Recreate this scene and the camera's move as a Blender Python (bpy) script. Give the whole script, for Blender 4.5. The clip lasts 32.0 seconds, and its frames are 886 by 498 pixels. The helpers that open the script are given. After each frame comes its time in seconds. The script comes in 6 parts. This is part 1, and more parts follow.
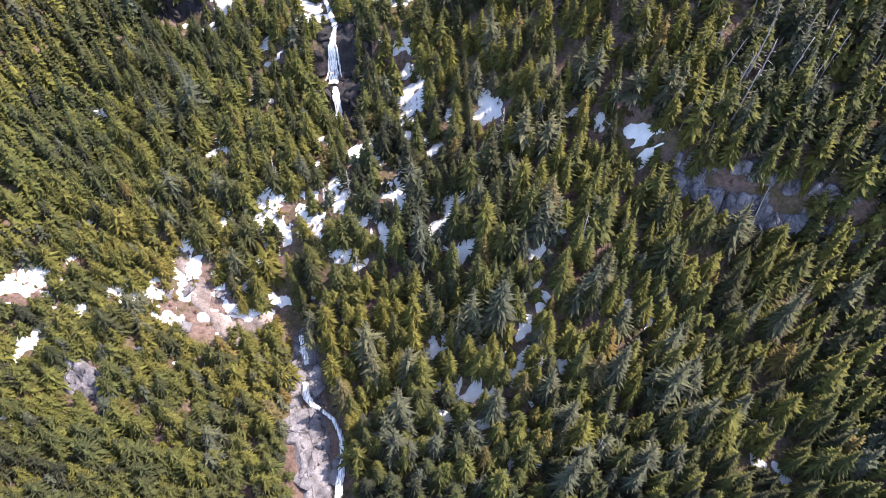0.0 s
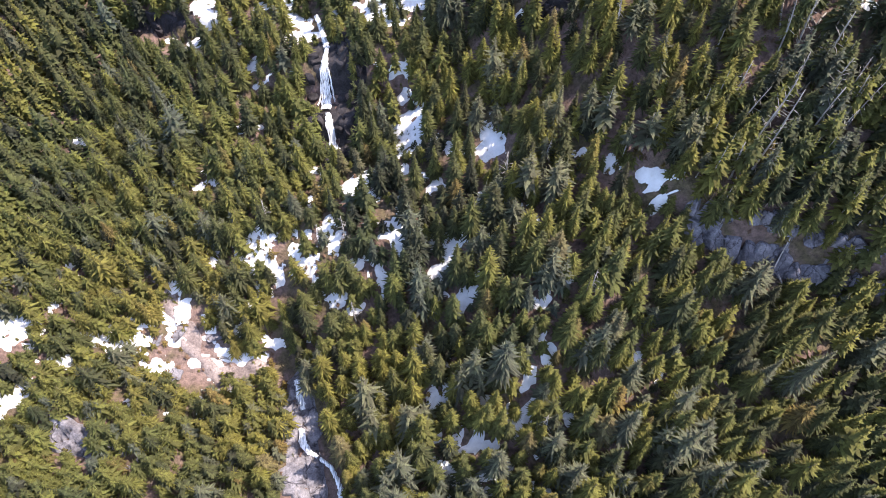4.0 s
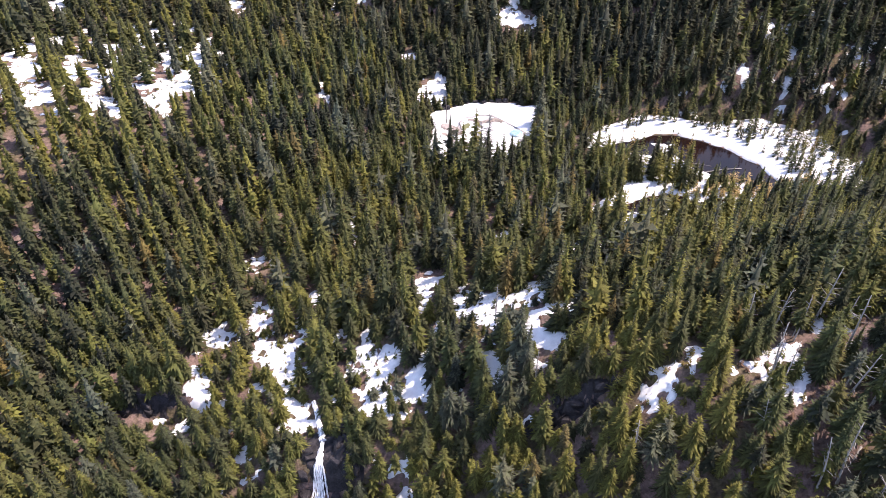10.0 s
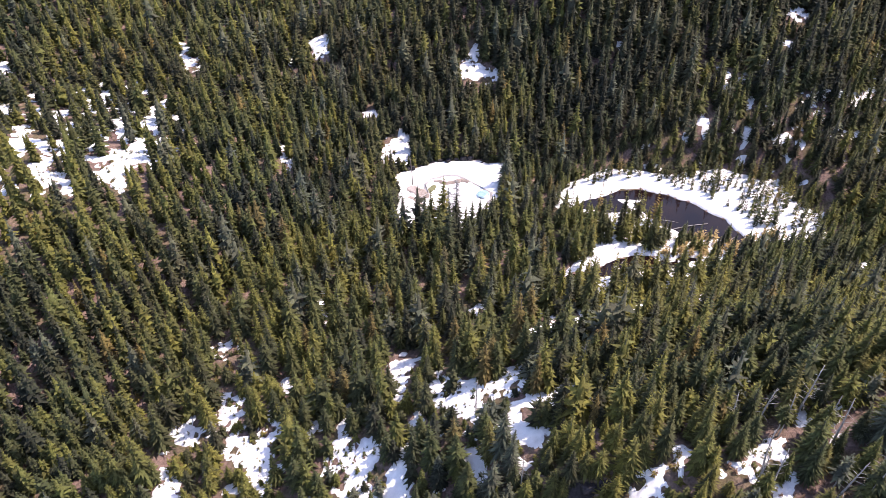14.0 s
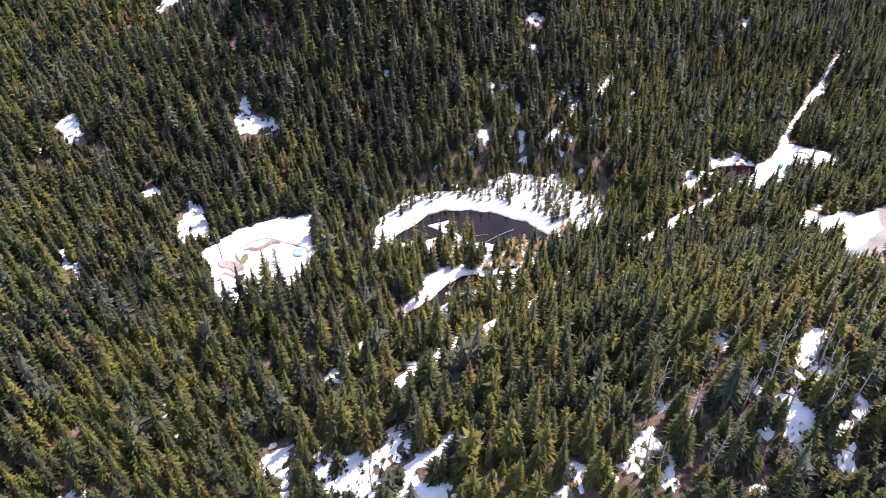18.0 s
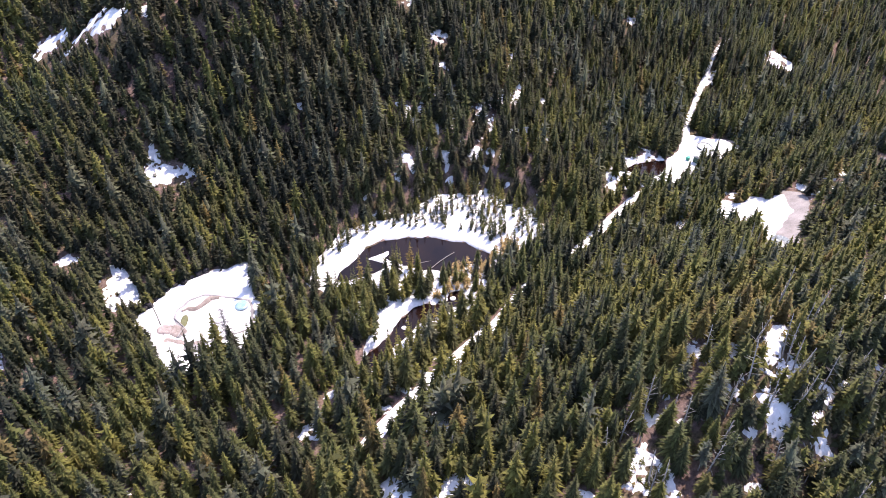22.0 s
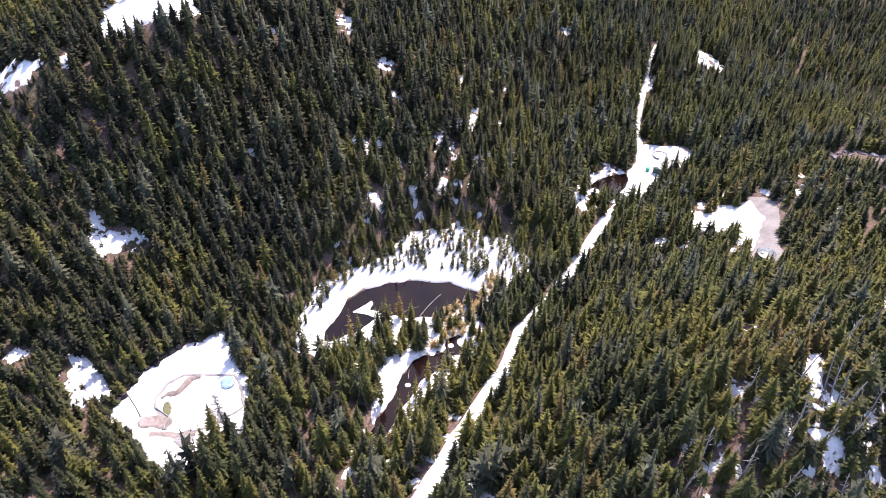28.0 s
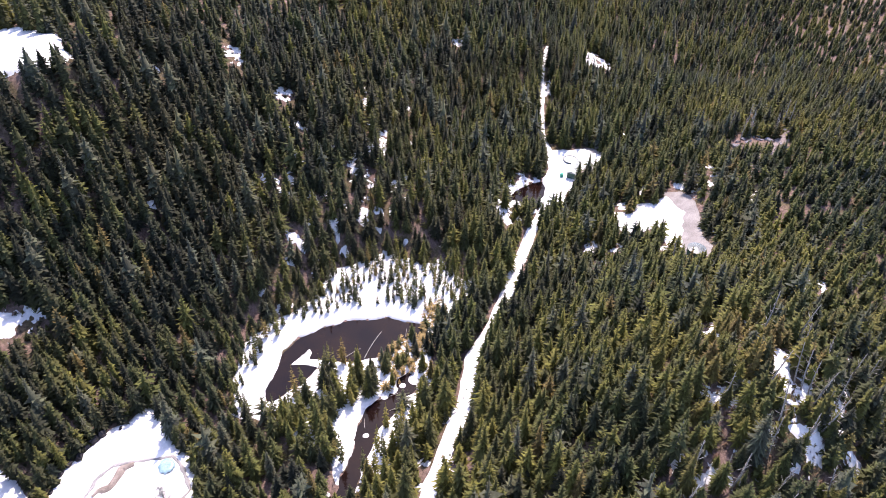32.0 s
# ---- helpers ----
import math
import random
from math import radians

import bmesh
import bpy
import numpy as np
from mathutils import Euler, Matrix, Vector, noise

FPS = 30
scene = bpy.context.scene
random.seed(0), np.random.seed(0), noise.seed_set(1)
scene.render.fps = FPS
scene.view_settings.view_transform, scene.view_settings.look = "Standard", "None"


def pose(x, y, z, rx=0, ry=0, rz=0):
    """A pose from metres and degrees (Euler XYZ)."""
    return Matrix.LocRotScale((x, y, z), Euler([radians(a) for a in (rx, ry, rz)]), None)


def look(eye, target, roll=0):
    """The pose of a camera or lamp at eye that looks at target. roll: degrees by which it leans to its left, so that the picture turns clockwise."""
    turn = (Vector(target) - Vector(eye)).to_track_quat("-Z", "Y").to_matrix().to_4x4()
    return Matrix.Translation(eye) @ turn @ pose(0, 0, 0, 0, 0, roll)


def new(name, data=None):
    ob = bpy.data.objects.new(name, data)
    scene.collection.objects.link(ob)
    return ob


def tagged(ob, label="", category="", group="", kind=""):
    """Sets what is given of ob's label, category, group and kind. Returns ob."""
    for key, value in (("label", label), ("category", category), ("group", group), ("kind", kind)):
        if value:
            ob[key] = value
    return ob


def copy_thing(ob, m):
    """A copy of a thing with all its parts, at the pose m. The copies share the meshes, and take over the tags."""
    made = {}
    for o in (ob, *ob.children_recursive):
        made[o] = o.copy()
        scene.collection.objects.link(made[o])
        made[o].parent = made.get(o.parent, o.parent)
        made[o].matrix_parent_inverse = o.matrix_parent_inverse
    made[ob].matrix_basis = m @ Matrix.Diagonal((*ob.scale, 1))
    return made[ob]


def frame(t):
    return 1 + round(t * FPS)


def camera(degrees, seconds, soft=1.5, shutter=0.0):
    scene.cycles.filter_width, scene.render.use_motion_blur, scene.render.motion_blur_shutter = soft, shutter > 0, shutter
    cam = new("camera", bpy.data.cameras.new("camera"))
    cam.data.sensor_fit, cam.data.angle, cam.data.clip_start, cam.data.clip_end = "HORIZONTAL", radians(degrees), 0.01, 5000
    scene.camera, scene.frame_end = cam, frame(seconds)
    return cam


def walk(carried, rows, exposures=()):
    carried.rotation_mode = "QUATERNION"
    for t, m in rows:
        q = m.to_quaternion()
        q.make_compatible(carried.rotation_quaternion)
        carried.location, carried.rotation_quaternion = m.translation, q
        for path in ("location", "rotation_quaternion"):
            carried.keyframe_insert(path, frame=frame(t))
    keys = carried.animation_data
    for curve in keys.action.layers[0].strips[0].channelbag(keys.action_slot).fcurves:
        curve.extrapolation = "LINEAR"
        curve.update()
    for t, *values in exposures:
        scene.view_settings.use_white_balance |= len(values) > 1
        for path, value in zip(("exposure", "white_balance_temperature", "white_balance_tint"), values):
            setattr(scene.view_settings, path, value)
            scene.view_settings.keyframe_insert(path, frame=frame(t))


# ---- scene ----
# ---- camera ----
cam = camera(63.56, 32.0, soft=0.75)
ROWS = [
    (0, 2.59, -45.96, 86.62, -57.07, 0.73, 0.34),
    (0.5, 2.47, -44.34, 87.02, -58.56, 0.61, 0.40),
    (1, 2.49, -42.62, 87.44, -60.13, 0.65, 0.44),
    (1.5, 2.62, -40.84, 87.78, -61.68, 0.82, 0.25),
    (2, 2.79, -39.13, 88.05, -63.02, 1.02, 0.08),
    (2.5, 2.83, -37.21, 88.24, -63.50, 1.13, -0.03),
    (4.5, 2.23, -28.03, 89.59, -58.68, 0.70, -0.05),
    (5, 2.02, -26.13, 90.04, -55.84, 0.54, 0.06),
    (5.5, 1.77, -24.31, 90.48, -52.92, 0.37, 0.21),
    (6, 1.76, -22.30, 91.05, -50.08, 0.47, 0.08),
    (6.5, 1.75, -20.55, 91.48, -47.07, 0.54, -0.01),
    (7, 1.95, -18.64, 91.92, -44.20, 0.70, -0.10),
    (7.5, 1.81, -16.91, 92.35, -41.34, 0.69, -0.10),
    (8, 1.58, -15.28, 93.01, -40.51, 0.58, -0.06),
    (8.5, 1.49, -13.44, 93.90, -40.44, 0.56, -0.06),
    (9, 1.49, -11.59, 94.92, -40.37, 0.57, -0.12),
    (9.5, 1.46, -9.76, 95.89, -40.29, 0.58, -0.21),
    (10, 1.24, -8.08, 96.88, -40.18, 0.49, -0.15),
    (10.5, 1.07, -6.48, 97.88, -40.04, 0.42, -0.16),
    (11, 0.88, -5.02, 98.92, -39.89, 0.34, -0.13),
    (11.5, 0.77, -3.77, 99.96, -39.71, 0.30, -0.12),
    (12, 0.50, -2.53, 101.04, -39.57, 0.20, -0.05),
    (12.5, 0.29, -1.27, 102.28, -39.47, 0.11, -0.01),
    (13, -0.00, 0.00, 103.50, -39.42, -0.00, -0.02),
    (13.5, -0.17, 1.24, 104.42, -39.30, -1.49, -0.01),
    (14, -0.55, 2.45, 105.36, -39.20, -3.47, -0.02),
    (14.5, -1.17, 3.65, 106.27, -39.11, -5.26, -0.06),
    (16.5, -5.45, 7.87, 111.42, -39.11, -17.47, -0.11),
    (17, -6.71, 8.94, 112.32, -39.05, -20.68, -0.07),
    (17.5, -7.72, 10.24, 113.27, -39.09, -23.37, -0.13),
    (18, -8.79, 11.56, 114.22, -39.15, -25.74, -0.12),
    (18.5, -9.57, 12.92, 115.02, -39.21, -28.08, -0.20),
    (19, -10.56, 14.28, 115.95, -39.29, -30.48, -0.22),
    (19.5, -11.67, 15.70, 116.84, -39.33, -32.06, -0.25),
    (20, -12.68, 17.13, 117.71, -39.38, -32.53, -0.31),
    (20.5, -13.78, 18.71, 118.51, -39.42, -33.48, -0.24),
    (21, -14.88, 20.28, 119.25, -39.47, -34.78, -0.23),
    (21.5, -16.05, 21.90, 119.88, -39.51, -35.94, -0.21),
    (22, -17.31, 23.40, 120.27, -39.46, -37.03, -0.23),
    (22.5, -18.25, 24.89, 120.74, -39.48, -38.28, -0.26),
    (23, -19.35, 26.59, 121.32, -39.51, -39.76, -0.21),
    (23.5, -20.53, 28.20, 121.92, -39.53, -41.00, -0.17),
    (24, -21.58, 29.96, 122.32, -39.55, -42.10, -0.15),
    (24.5, -22.34, 31.73, 122.91, -39.63, -42.75, -0.15),
    (25, -22.79, 33.81, 123.29, -39.66, -43.44, -0.09),
    (25.5, -23.22, 35.98, 123.68, -39.73, -44.35, -0.01),
    (27.5, -23.57, 44.94, 124.60, -39.87, -47.03, 0.11),
    (28, -23.55, 47.10, 124.90, -39.90, -47.00, 0.16),
    (28.5, -23.52, 49.09, 125.21, -39.88, -46.90, 0.12),
    (29, -23.66, 50.95, 125.44, -39.78, -46.80, 0.12),
    (29.5, -23.81, 52.82, 125.43, -39.64, -46.74, 0.12),
    (30, -23.77, 54.54, 125.36, -39.52, -47.70, 0.17),
    (30.5, -23.84, 56.60, 125.31, -39.48, -50.19, 0.31),
    (31, -23.77, 58.53, 125.17, -39.45, -51.22, 0.33),
    (31.5, -23.53, 60.21, 124.85, -39.33, -55.23, 0.45),
    (32, -23.39, 62.02, 124.64, -39.27, -58.76, 0.52),
]
WALK = [(t, pose(x, y, z, 90 + pitch, 0, yaw) @ pose(0, 0, 0, 0, 0, roll)) for t, x, y, z, pitch, yaw, roll in ROWS]
walk(cam, WALK, [(0, 2.12, 6800, 18), (2.5, 2.12, 6800, 18), (6, 2.1, 6800, 20), (9, 1.86, 6850, 23), (13, 1.8, 6850, 25), (20, 1.83, 6700, 26), (32, 1.79, 6650, 26)])

# ---- light ----
SUN_AZ, SUN_EL = 72.0, 58.0
world = bpy.data.worlds.new("sky")
scene.world = world
world.use_nodes = True
wn = world.node_tree.nodes
sky = wn.new("ShaderNodeTexSky")
sky.sky_type, sky.sun_disc = "NISHITA", False
sky.sun_elevation, sky.sun_rotation = radians(SUN_EL), radians(SUN_AZ)
world.node_tree.links.new(sky.outputs[0], wn["Background"].inputs[0])
wn["Background"].inputs[1].default_value = 0.15
sun = new("sun", bpy.data.lights.new("sun", "SUN"))
sun.data.energy, sun.data.angle, sun.data.color = 3.0, radians(0.55), (1.0, 0.93, 0.82)
to_sun = Vector((math.sin(radians(SUN_AZ)) * math.cos(radians(SUN_EL)), math.cos(radians(SUN_AZ)) * math.cos(radians(SUN_EL)), math.sin(radians(SUN_EL))))
sun.matrix_world = look(to_sun * 300, (0, 0, 0))


# ---- materials ----
def shader(name, rough=0.85, spec=0.2):
    m = bpy.data.materials.new(name)
    m.use_nodes = True
    n = m.node_tree.nodes
    b = n["Principled BSDF"]
    b.inputs["Roughness"].default_value = rough
    b.inputs["Specular IOR Level"].default_value = spec
    return m, n, m.node_tree.links, b


def noise_node(n, l, scale, detail=5.0, rough=0.6):
    geo = n.new("ShaderNodeNewGeometry")
    t = n.new("ShaderNodeTexNoise")
    t.inputs["Scale"].default_value, t.inputs["Detail"].default_value, t.inputs["Roughness"].default_value = scale, detail, rough
    l.new(geo.outputs["Position"], t.inputs["Vector"])
    return t.outputs["Fac"]


def ramp(n, l, fac, stops):
    r = n.new("ShaderNodeValToRGB")
    while len(r.color_ramp.elements) < len(stops):
        r.color_ramp.elements.new(0.5)
    for e, (p, c) in zip(r.color_ramp.elements, stops):
        e.position, e.color = p, (*c, 1)
    l.new(fac, r.inputs[0])
    return r.outputs[0]


def mixed(n, l, fac, a, b, how="MIX"):
    m = n.new("ShaderNodeMix")
    m.data_type, m.blend_type = "RGBA", how
    for s, v in ((m.inputs[0], fac), (m.inputs[6], a), (m.inputs[7], b)):
        if isinstance(v, (int, float)):
            s.default_value = v
        elif isinstance(v, tuple):
            s.default_value = (*v, 1)
        else:
            l.new(v, s)
    return m.outputs[2]


def relief(n, l, b, height, strength, distance):
    k = n.new("ShaderNodeBump")
    k.inputs["Strength"].default_value, k.inputs["Distance"].default_value = strength, distance
    l.new(height, k.inputs["Height"])
    l.new(k.outputs[0], b.inputs["Normal"])


def two_scale(name, dark, light, coarse, fine, rough=0.85, spec=0.2, bump=0.4, depth=0.05):
    """A surface whose colour varies in broad stains and in fine grain."""
    m, n, l, b = shader(name, rough, spec)
    big = noise_node(n, l, coarse, 4)
    small = noise_node(n, l, fine, 6)
    base = ramp(n, l, big, [(0.3, dark), (0.7, light)])
    grain = ramp(n, l, small, [(0.3, (0.55, 0.55, 0.55)), (0.7, (1.25, 1.25, 1.25))])
    l.new(mixed(n, l, 1.0, base, grain, "MULTIPLY"), b.inputs["Base Color"])
    relief(n, l, b, small, bump, depth)
    return m


def ground_material():
    m, n, l, b = shader("forest_floor", 0.95, 0.1)
    base = ramp(n, l, noise_node(n, l, 0.06, 5), [(0.28, (0.09, 0.062, 0.055)), (0.46, (0.155, 0.110, 0.098)), (0.54, (0.090, 0.076, 0.045)), (0.6, (0.145, 0.104, 0.093)), (0.78, (0.24, 0.185, 0.172))])
    grain = ramp(n, l, noise_node(n, l, 1.3, 7, 0.7), [(0.3, (0.4, 0.4, 0.4)), (0.7, (1.4, 1.35, 1.3))])
    l.new(mixed(n, l, 1.0, base, grain, "MULTIPLY"), b.inputs["Base Color"])
    relief(n, l, b, noise_node(n, l, 2.2, 6, 0.7), 0.9, 0.35)
    return m


def foliage_material(name, per_object):
    m, n, l, b = shader(name, 0.75, 0.15)
    if per_object:
        pick = n.new("ShaderNodeObjectInfo").outputs["Random"]
    else:
        a = n.new("ShaderNodeAttribute")
        a.attribute_name = "tint"
        pick = a.outputs["Fac"]
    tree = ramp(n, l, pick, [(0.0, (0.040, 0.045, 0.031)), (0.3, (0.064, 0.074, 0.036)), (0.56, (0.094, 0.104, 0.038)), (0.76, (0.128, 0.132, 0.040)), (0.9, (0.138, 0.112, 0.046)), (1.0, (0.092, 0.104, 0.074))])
    twig = n.new("ShaderNodeNewGeometry").outputs["Random Per Island"]
    vary = ramp(n, l, twig, [(0.0, (0.66, 0.63, 0.66)), (0.55, (1.0, 1.0, 1.0)), (1.0, (1.4, 1.42, 1.25))])
    stand = ramp(n, l, noise_node(n, l, 0.03, 3), [(0.35, (0.79, 0.84, 0.93)), (0.65, (1.23, 1.1, 0.95))])
    tuft = ramp(n, l, noise_node(n, l, 4.5, 3, 0.7), [(0.3, (0.7, 0.7, 0.74)), (0.7, (1.3, 1.28, 1.2))])
    col = mixed(n, l, 1.0, mixed(n, l, 1.0, mixed(n, l, 1.0, tree, vary, "MULTIPLY"), stand, "MULTIPLY"), tuft, "MULTIPLY")
    l.new(col, b.inputs["Base Color"])
    thin = n.new("ShaderNodeBsdfTranslucent")
    l.new(col, thin.inputs[0])
    mix = n.new("ShaderNodeMixShader")
    mix.inputs[0].default_value = 0.46
    l.new(b.outputs[0], mix.inputs[1])
    l.new(thin.outputs[0], mix.inputs[2])
    l.new(mix.outputs[0], n["Material Output"].inputs[0])
    return m


def snow_material():
    m, n, l, b = shader("old_snow", 0.6, 0.3)
    c = ramp(n, l, noise_node(n, l, 0.35, 6, 0.65), [(0.25, (0.44, 0.435, 0.43)), (0.5, (0.57, 0.57, 0.575)), (0.75, (0.68, 0.68, 0.69))])
    speck = ramp(n, l, noise_node(n, l, 9.0, 5, 0.7), [(0.22, (0.5, 0.45, 0.4)), (0.42, (1, 1, 1))])
    l.new(mixed(n, l, 1.0, c, speck, "MULTIPLY"), b.inputs["Base Color"])
    relief(n, l, b, noise_node(n, l, 1.1, 5), 0.5, 0.12)
    return m


def water_material():
    m, n, l, b = shader("pond_water", 0.05, 0.15)
    l.new(ramp(n, l, noise_node(n, l, 0.12, 4), [(0.35, (0.004, 0.002, 0.003)), (0.7, (0.012, 0.006, 0.004))]), b.inputs["Base Color"])
    relief(n, l, b, noise_node(n, l, 3.0, 3), 0.06, 0.02)
    return m


def rock_material(name, dark, light, crack, stretch):
    """Broken stone: stained and grained, with dark joints."""
    m, n, l, b = shader(name, 0.85, 0.3)
    base = ramp(n, l, noise_node(n, l, 0.5, 5), [(0.3, dark), (0.7, light)])
    grain = ramp(n, l, noise_node(n, l, 3.2, 7, 0.7), [(0.3, (0.5, 0.5, 0.5)), (0.7, (1.3, 1.28, 1.27))])
    col = mixed(n, l, 1.0, base, grain, "MULTIPLY")
    geo = n.new("ShaderNodeNewGeometry")
    bend = n.new("ShaderNodeTexNoise")
    bend.inputs["Scale"].default_value = 1.2
    l.new(geo.outputs["Position"], bend.inputs["Vector"])
    shift = mixed(n, l, 1.3, geo.outputs["Position"], bend.outputs["Color"], "ADD")
    squash = n.new("ShaderNodeVectorMath")
    squash.operation, squash.inputs[1].default_value = "MULTIPLY", stretch
    l.new(shift, squash.inputs[0])
    cells = n.new("ShaderNodeTexVoronoi")
    cells.feature, cells.inputs["Scale"].default_value = "DISTANCE_TO_EDGE", crack
    l.new(squash.outputs[0], cells.inputs["Vector"])
    joint = ramp(n, l, cells.outputs["Distance"], [(0.0, (0.3, 0.28, 0.3)), (0.03, (1, 1, 1))])
    l.new(mixed(n, l, 1.0, col, joint, "MULTIPLY"), b.inputs["Base Color"])
    relief(n, l, b, mixed(n, l, 0.5, grain, joint), 0.9, 0.2)
    return m


def foam_material():
    m, n, l, b = shader("falling_water", 0.4, 0.4)
    geo = n.new("ShaderNodeNewGeometry")
    squash = n.new("ShaderNodeVectorMath")
    squash.operation, squash.inputs[1].default_value = "MULTIPLY", (1.0, 0.1, 0.1)
    l.new(geo.outputs["Position"], squash.inputs[0])
    t = n.new("ShaderNodeTexNoise")
    t.inputs["Scale"].default_value, t.inputs["Detail"].default_value = 9.0, 6
    l.new(squash.outputs[0], t.inputs["Vector"])
    l.new(ramp(n, l, t.outputs["Fac"], [(0.35, (0.45, 0.47, 0.5)), (0.6, (0.9, 0.91, 0.92))]), b.inputs["Base Color"])
    relief(n, l, b, t.outputs["Fac"], 0.5, 0.1)
    l.new(ramp(n, l, t.outputs["Fac"], [(0.34, (0.3, 0.3, 0.3)), (0.52, (0.92, 0.92, 0.92))]), b.inputs["Alpha"])
    return m


M_GROUND = ground_material()
M_LEAF = foliage_material("needles", False)
M_LEAF_OWN = foliage_material("needles_near", True)
M_BARK = two_scale("bark", (0.10, 0.075, 0.06), (0.2, 0.17, 0.15), 0.6, 7.0)
M_SNAG = two_scale("weathered_wood", (0.17, 0.155, 0.145), (0.34, 0.32, 0.30), 0.7, 8.0)
M_SNOW = snow_material()
M_WATER = water_material()
M_FOAM = foam_material()
M_ROCK = rock_material("granite", (0.065, 0.061, 0.072), (0.24, 0.232, 0.255), 0.26, (1.0, 0.5, 0.8))
M_CLIFF = rock_material("cliff_granite", (0.055, 0.053, 0.066), (0.23, 0.222, 0.25), 0.34, (1.5, 0.8, 0.3))
# near-black: wet at the falls; under the ridge snow the shade is painted in
M_DARK_ROCK = two_scale("dark_rock", (0.008, 0.0075, 0.010), (0.042, 0.037, 0.040), 0.5, 4.0, 0.75, 0.25, 0.9, 0.15)
M_PINK = two_scale("pink_granite", (0.11, 0.085, 0.08), (0.25, 0.21, 0.20), 0.3, 3.5, 0.9, 0.2, 0.8, 0.12)
M_RUST = two_scale("rusty_heather", (0.075, 0.045, 0.032), (0.16, 0.10, 0.065), 0.5, 6.0)
M_DRY = two_scale("dry_shrub", (0.16, 0.11, 0.04), (0.30, 0.21, 0.09), 0.6, 6.0)
M_LINER = two_scale("geotextile", (0.15, 0.145, 0.145), (0.30, 0.285, 0.28), 0.5, 4.0)
M_EARTH = two_scale("bare_earth", (0.13, 0.105, 0.09), (0.28, 0.235, 0.21), 0.5, 5.0)
M_PAD = two_scale("pinkish_gravel", (0.20, 0.165, 0.15), (0.34, 0.29, 0.27), 0.8, 7.0, 0.95, 0.1, 0.6, 0.03)
M_GRASS = two_scale("wet_grass", (0.075, 0.08, 0.04), (0.15, 0.15, 0.075), 0.8, 7.0)
M_ICE = two_scale("blue_ice", (0.15, 0.26, 0.30), (0.23, 0.34, 0.38), 0.6, 4.0, 0.25, 0.5, 0.2, 0.03)
M_GREEN = two_scale("green_painted_metal", (0.03, 0.085, 0.062), (0.05, 0.12, 0.09), 0.8, 6.0, 0.5, 0.4, 0.1, 0.01)
M_TEAL = two_scale("teal_plastic", (0.02, 0.30, 0.20), (0.03, 0.36, 0.25), 1.0, 8.0, 0.5, 0.4, 0.1, 0.01)
M_ROOF = two_scale("weathered_roof", (0.26, 0.29, 0.275), (0.40, 0.43, 0.41), 0.8, 6.0, 0.6, 0.3, 0.1, 0.01)
M_DARK = two_scale("dark_metal", (0.05, 0.065, 0.07), (0.10, 0.12, 0.125), 0.9, 6.0, 0.45, 0.5, 0.1, 0.01)
M_ORANGE = two_scale("orange_plastic", (0.55, 0.13, 0.03), (0.65, 0.17, 0.05), 1.0, 8.0, 0.5)
M_BLUE = two_scale("blue_plastic", (0.04, 0.14, 0.40), (0.06, 0.18, 0.46), 1.0, 8.0, 0.5)
M_GRAVEL = two_scale("gravel", (0.17, 0.155, 0.148), (0.26, 0.24, 0.23), 0.3, 6.0, 0.95, 0.1, 0.5, 0.03)


# ---- plan: noise, outlines, landforms ----
def lattice(ix, iy, seed):
    h = (ix * 374761393 + iy * 668265263 + seed * 1442695041) & 0xFFFFFFFF
    h = ((h ^ (h >> 13)) * 1274126177) & 0xFFFFFFFF
    return ((h ^ (h >> 16)) & 0xFFFFFF) / float(0xFFFFFF)


def grain2(x, y, size, seed=0, octaves=3):
    """Smooth value noise, about -1 to 1, with features of that size in metres."""
    total, amp, norm = 0.0, 1.0, 0.0
    for o in range(octaves):
        u, v = np.asarray(x, float) / size, np.asarray(y, float) / size
        iu, iv = np.floor(u).astype(np.int64), np.floor(v).astype(np.int64)
        fu, fv = u - iu, v - iv
        fu, fv = fu * fu * (3 - 2 * fu), fv * fv * (3 - 2 * fv)
        s = seed + 17 * o
        a = lattice(iu, iv, s) * (1 - fu) + lattice(iu + 1, iv, s) * fu
        b = lattice(iu, iv + 1, s) * (1 - fu) + lattice(iu + 1, iv + 1, s) * fu
        total, norm = total + amp * ((a * (1 - fv) + b * fv) * 2 - 1), norm + amp
        amp, size = amp * 0.5, size * 0.5
    return total / norm


def to_line(x, y, pts):
    """Distance to a polyline, and how far along it (0 to 1)."""
    best, along = np.full(np.shape(x), 1e9), np.zeros(np.shape(x))
    count = len(pts) - 1
    for i, ((ax, ay), (bx, by)) in enumerate(zip(pts, pts[1:])):
        dx, dy = bx - ax, by - ay
        s = np.clip(((x - ax) * dx + (y - ay) * dy) / (dx * dx + dy * dy), 0, 1)
        d = np.hypot(x - ax - s * dx, y - ay - s * dy)
        along = np.where(d < best, (i + s) / count, along)
        best = np.minimum(best, d)
    return best, along


def inside(x, y, pts):
    """Signed distance to an outline, positive inside."""
    d, _ = to_line(x, y, list(pts) + [pts[0]])
    odd = np.zeros(np.shape(x), bool)
    for (ax, ay), (bx, by) in zip(pts, list(pts[1:]) + [pts[0]]):
        if ay != by:
            odd ^= ((ay > y) != (by > y)) & (x < (bx - ax) * (y - ay) / (by - ay) + ax)
    return np.where(odd, d, -d)


def smooth(a, b, v):
    s = np.clip((v - a) / (b - a), 0, 1)
    return s * s * (3 - 2 * s)


LANDFORMS = []


def landform(x, y, reach, height):
    """A rounded rise or hollow of the ground."""
    LANDFORMS.append((x, y, reach, height))


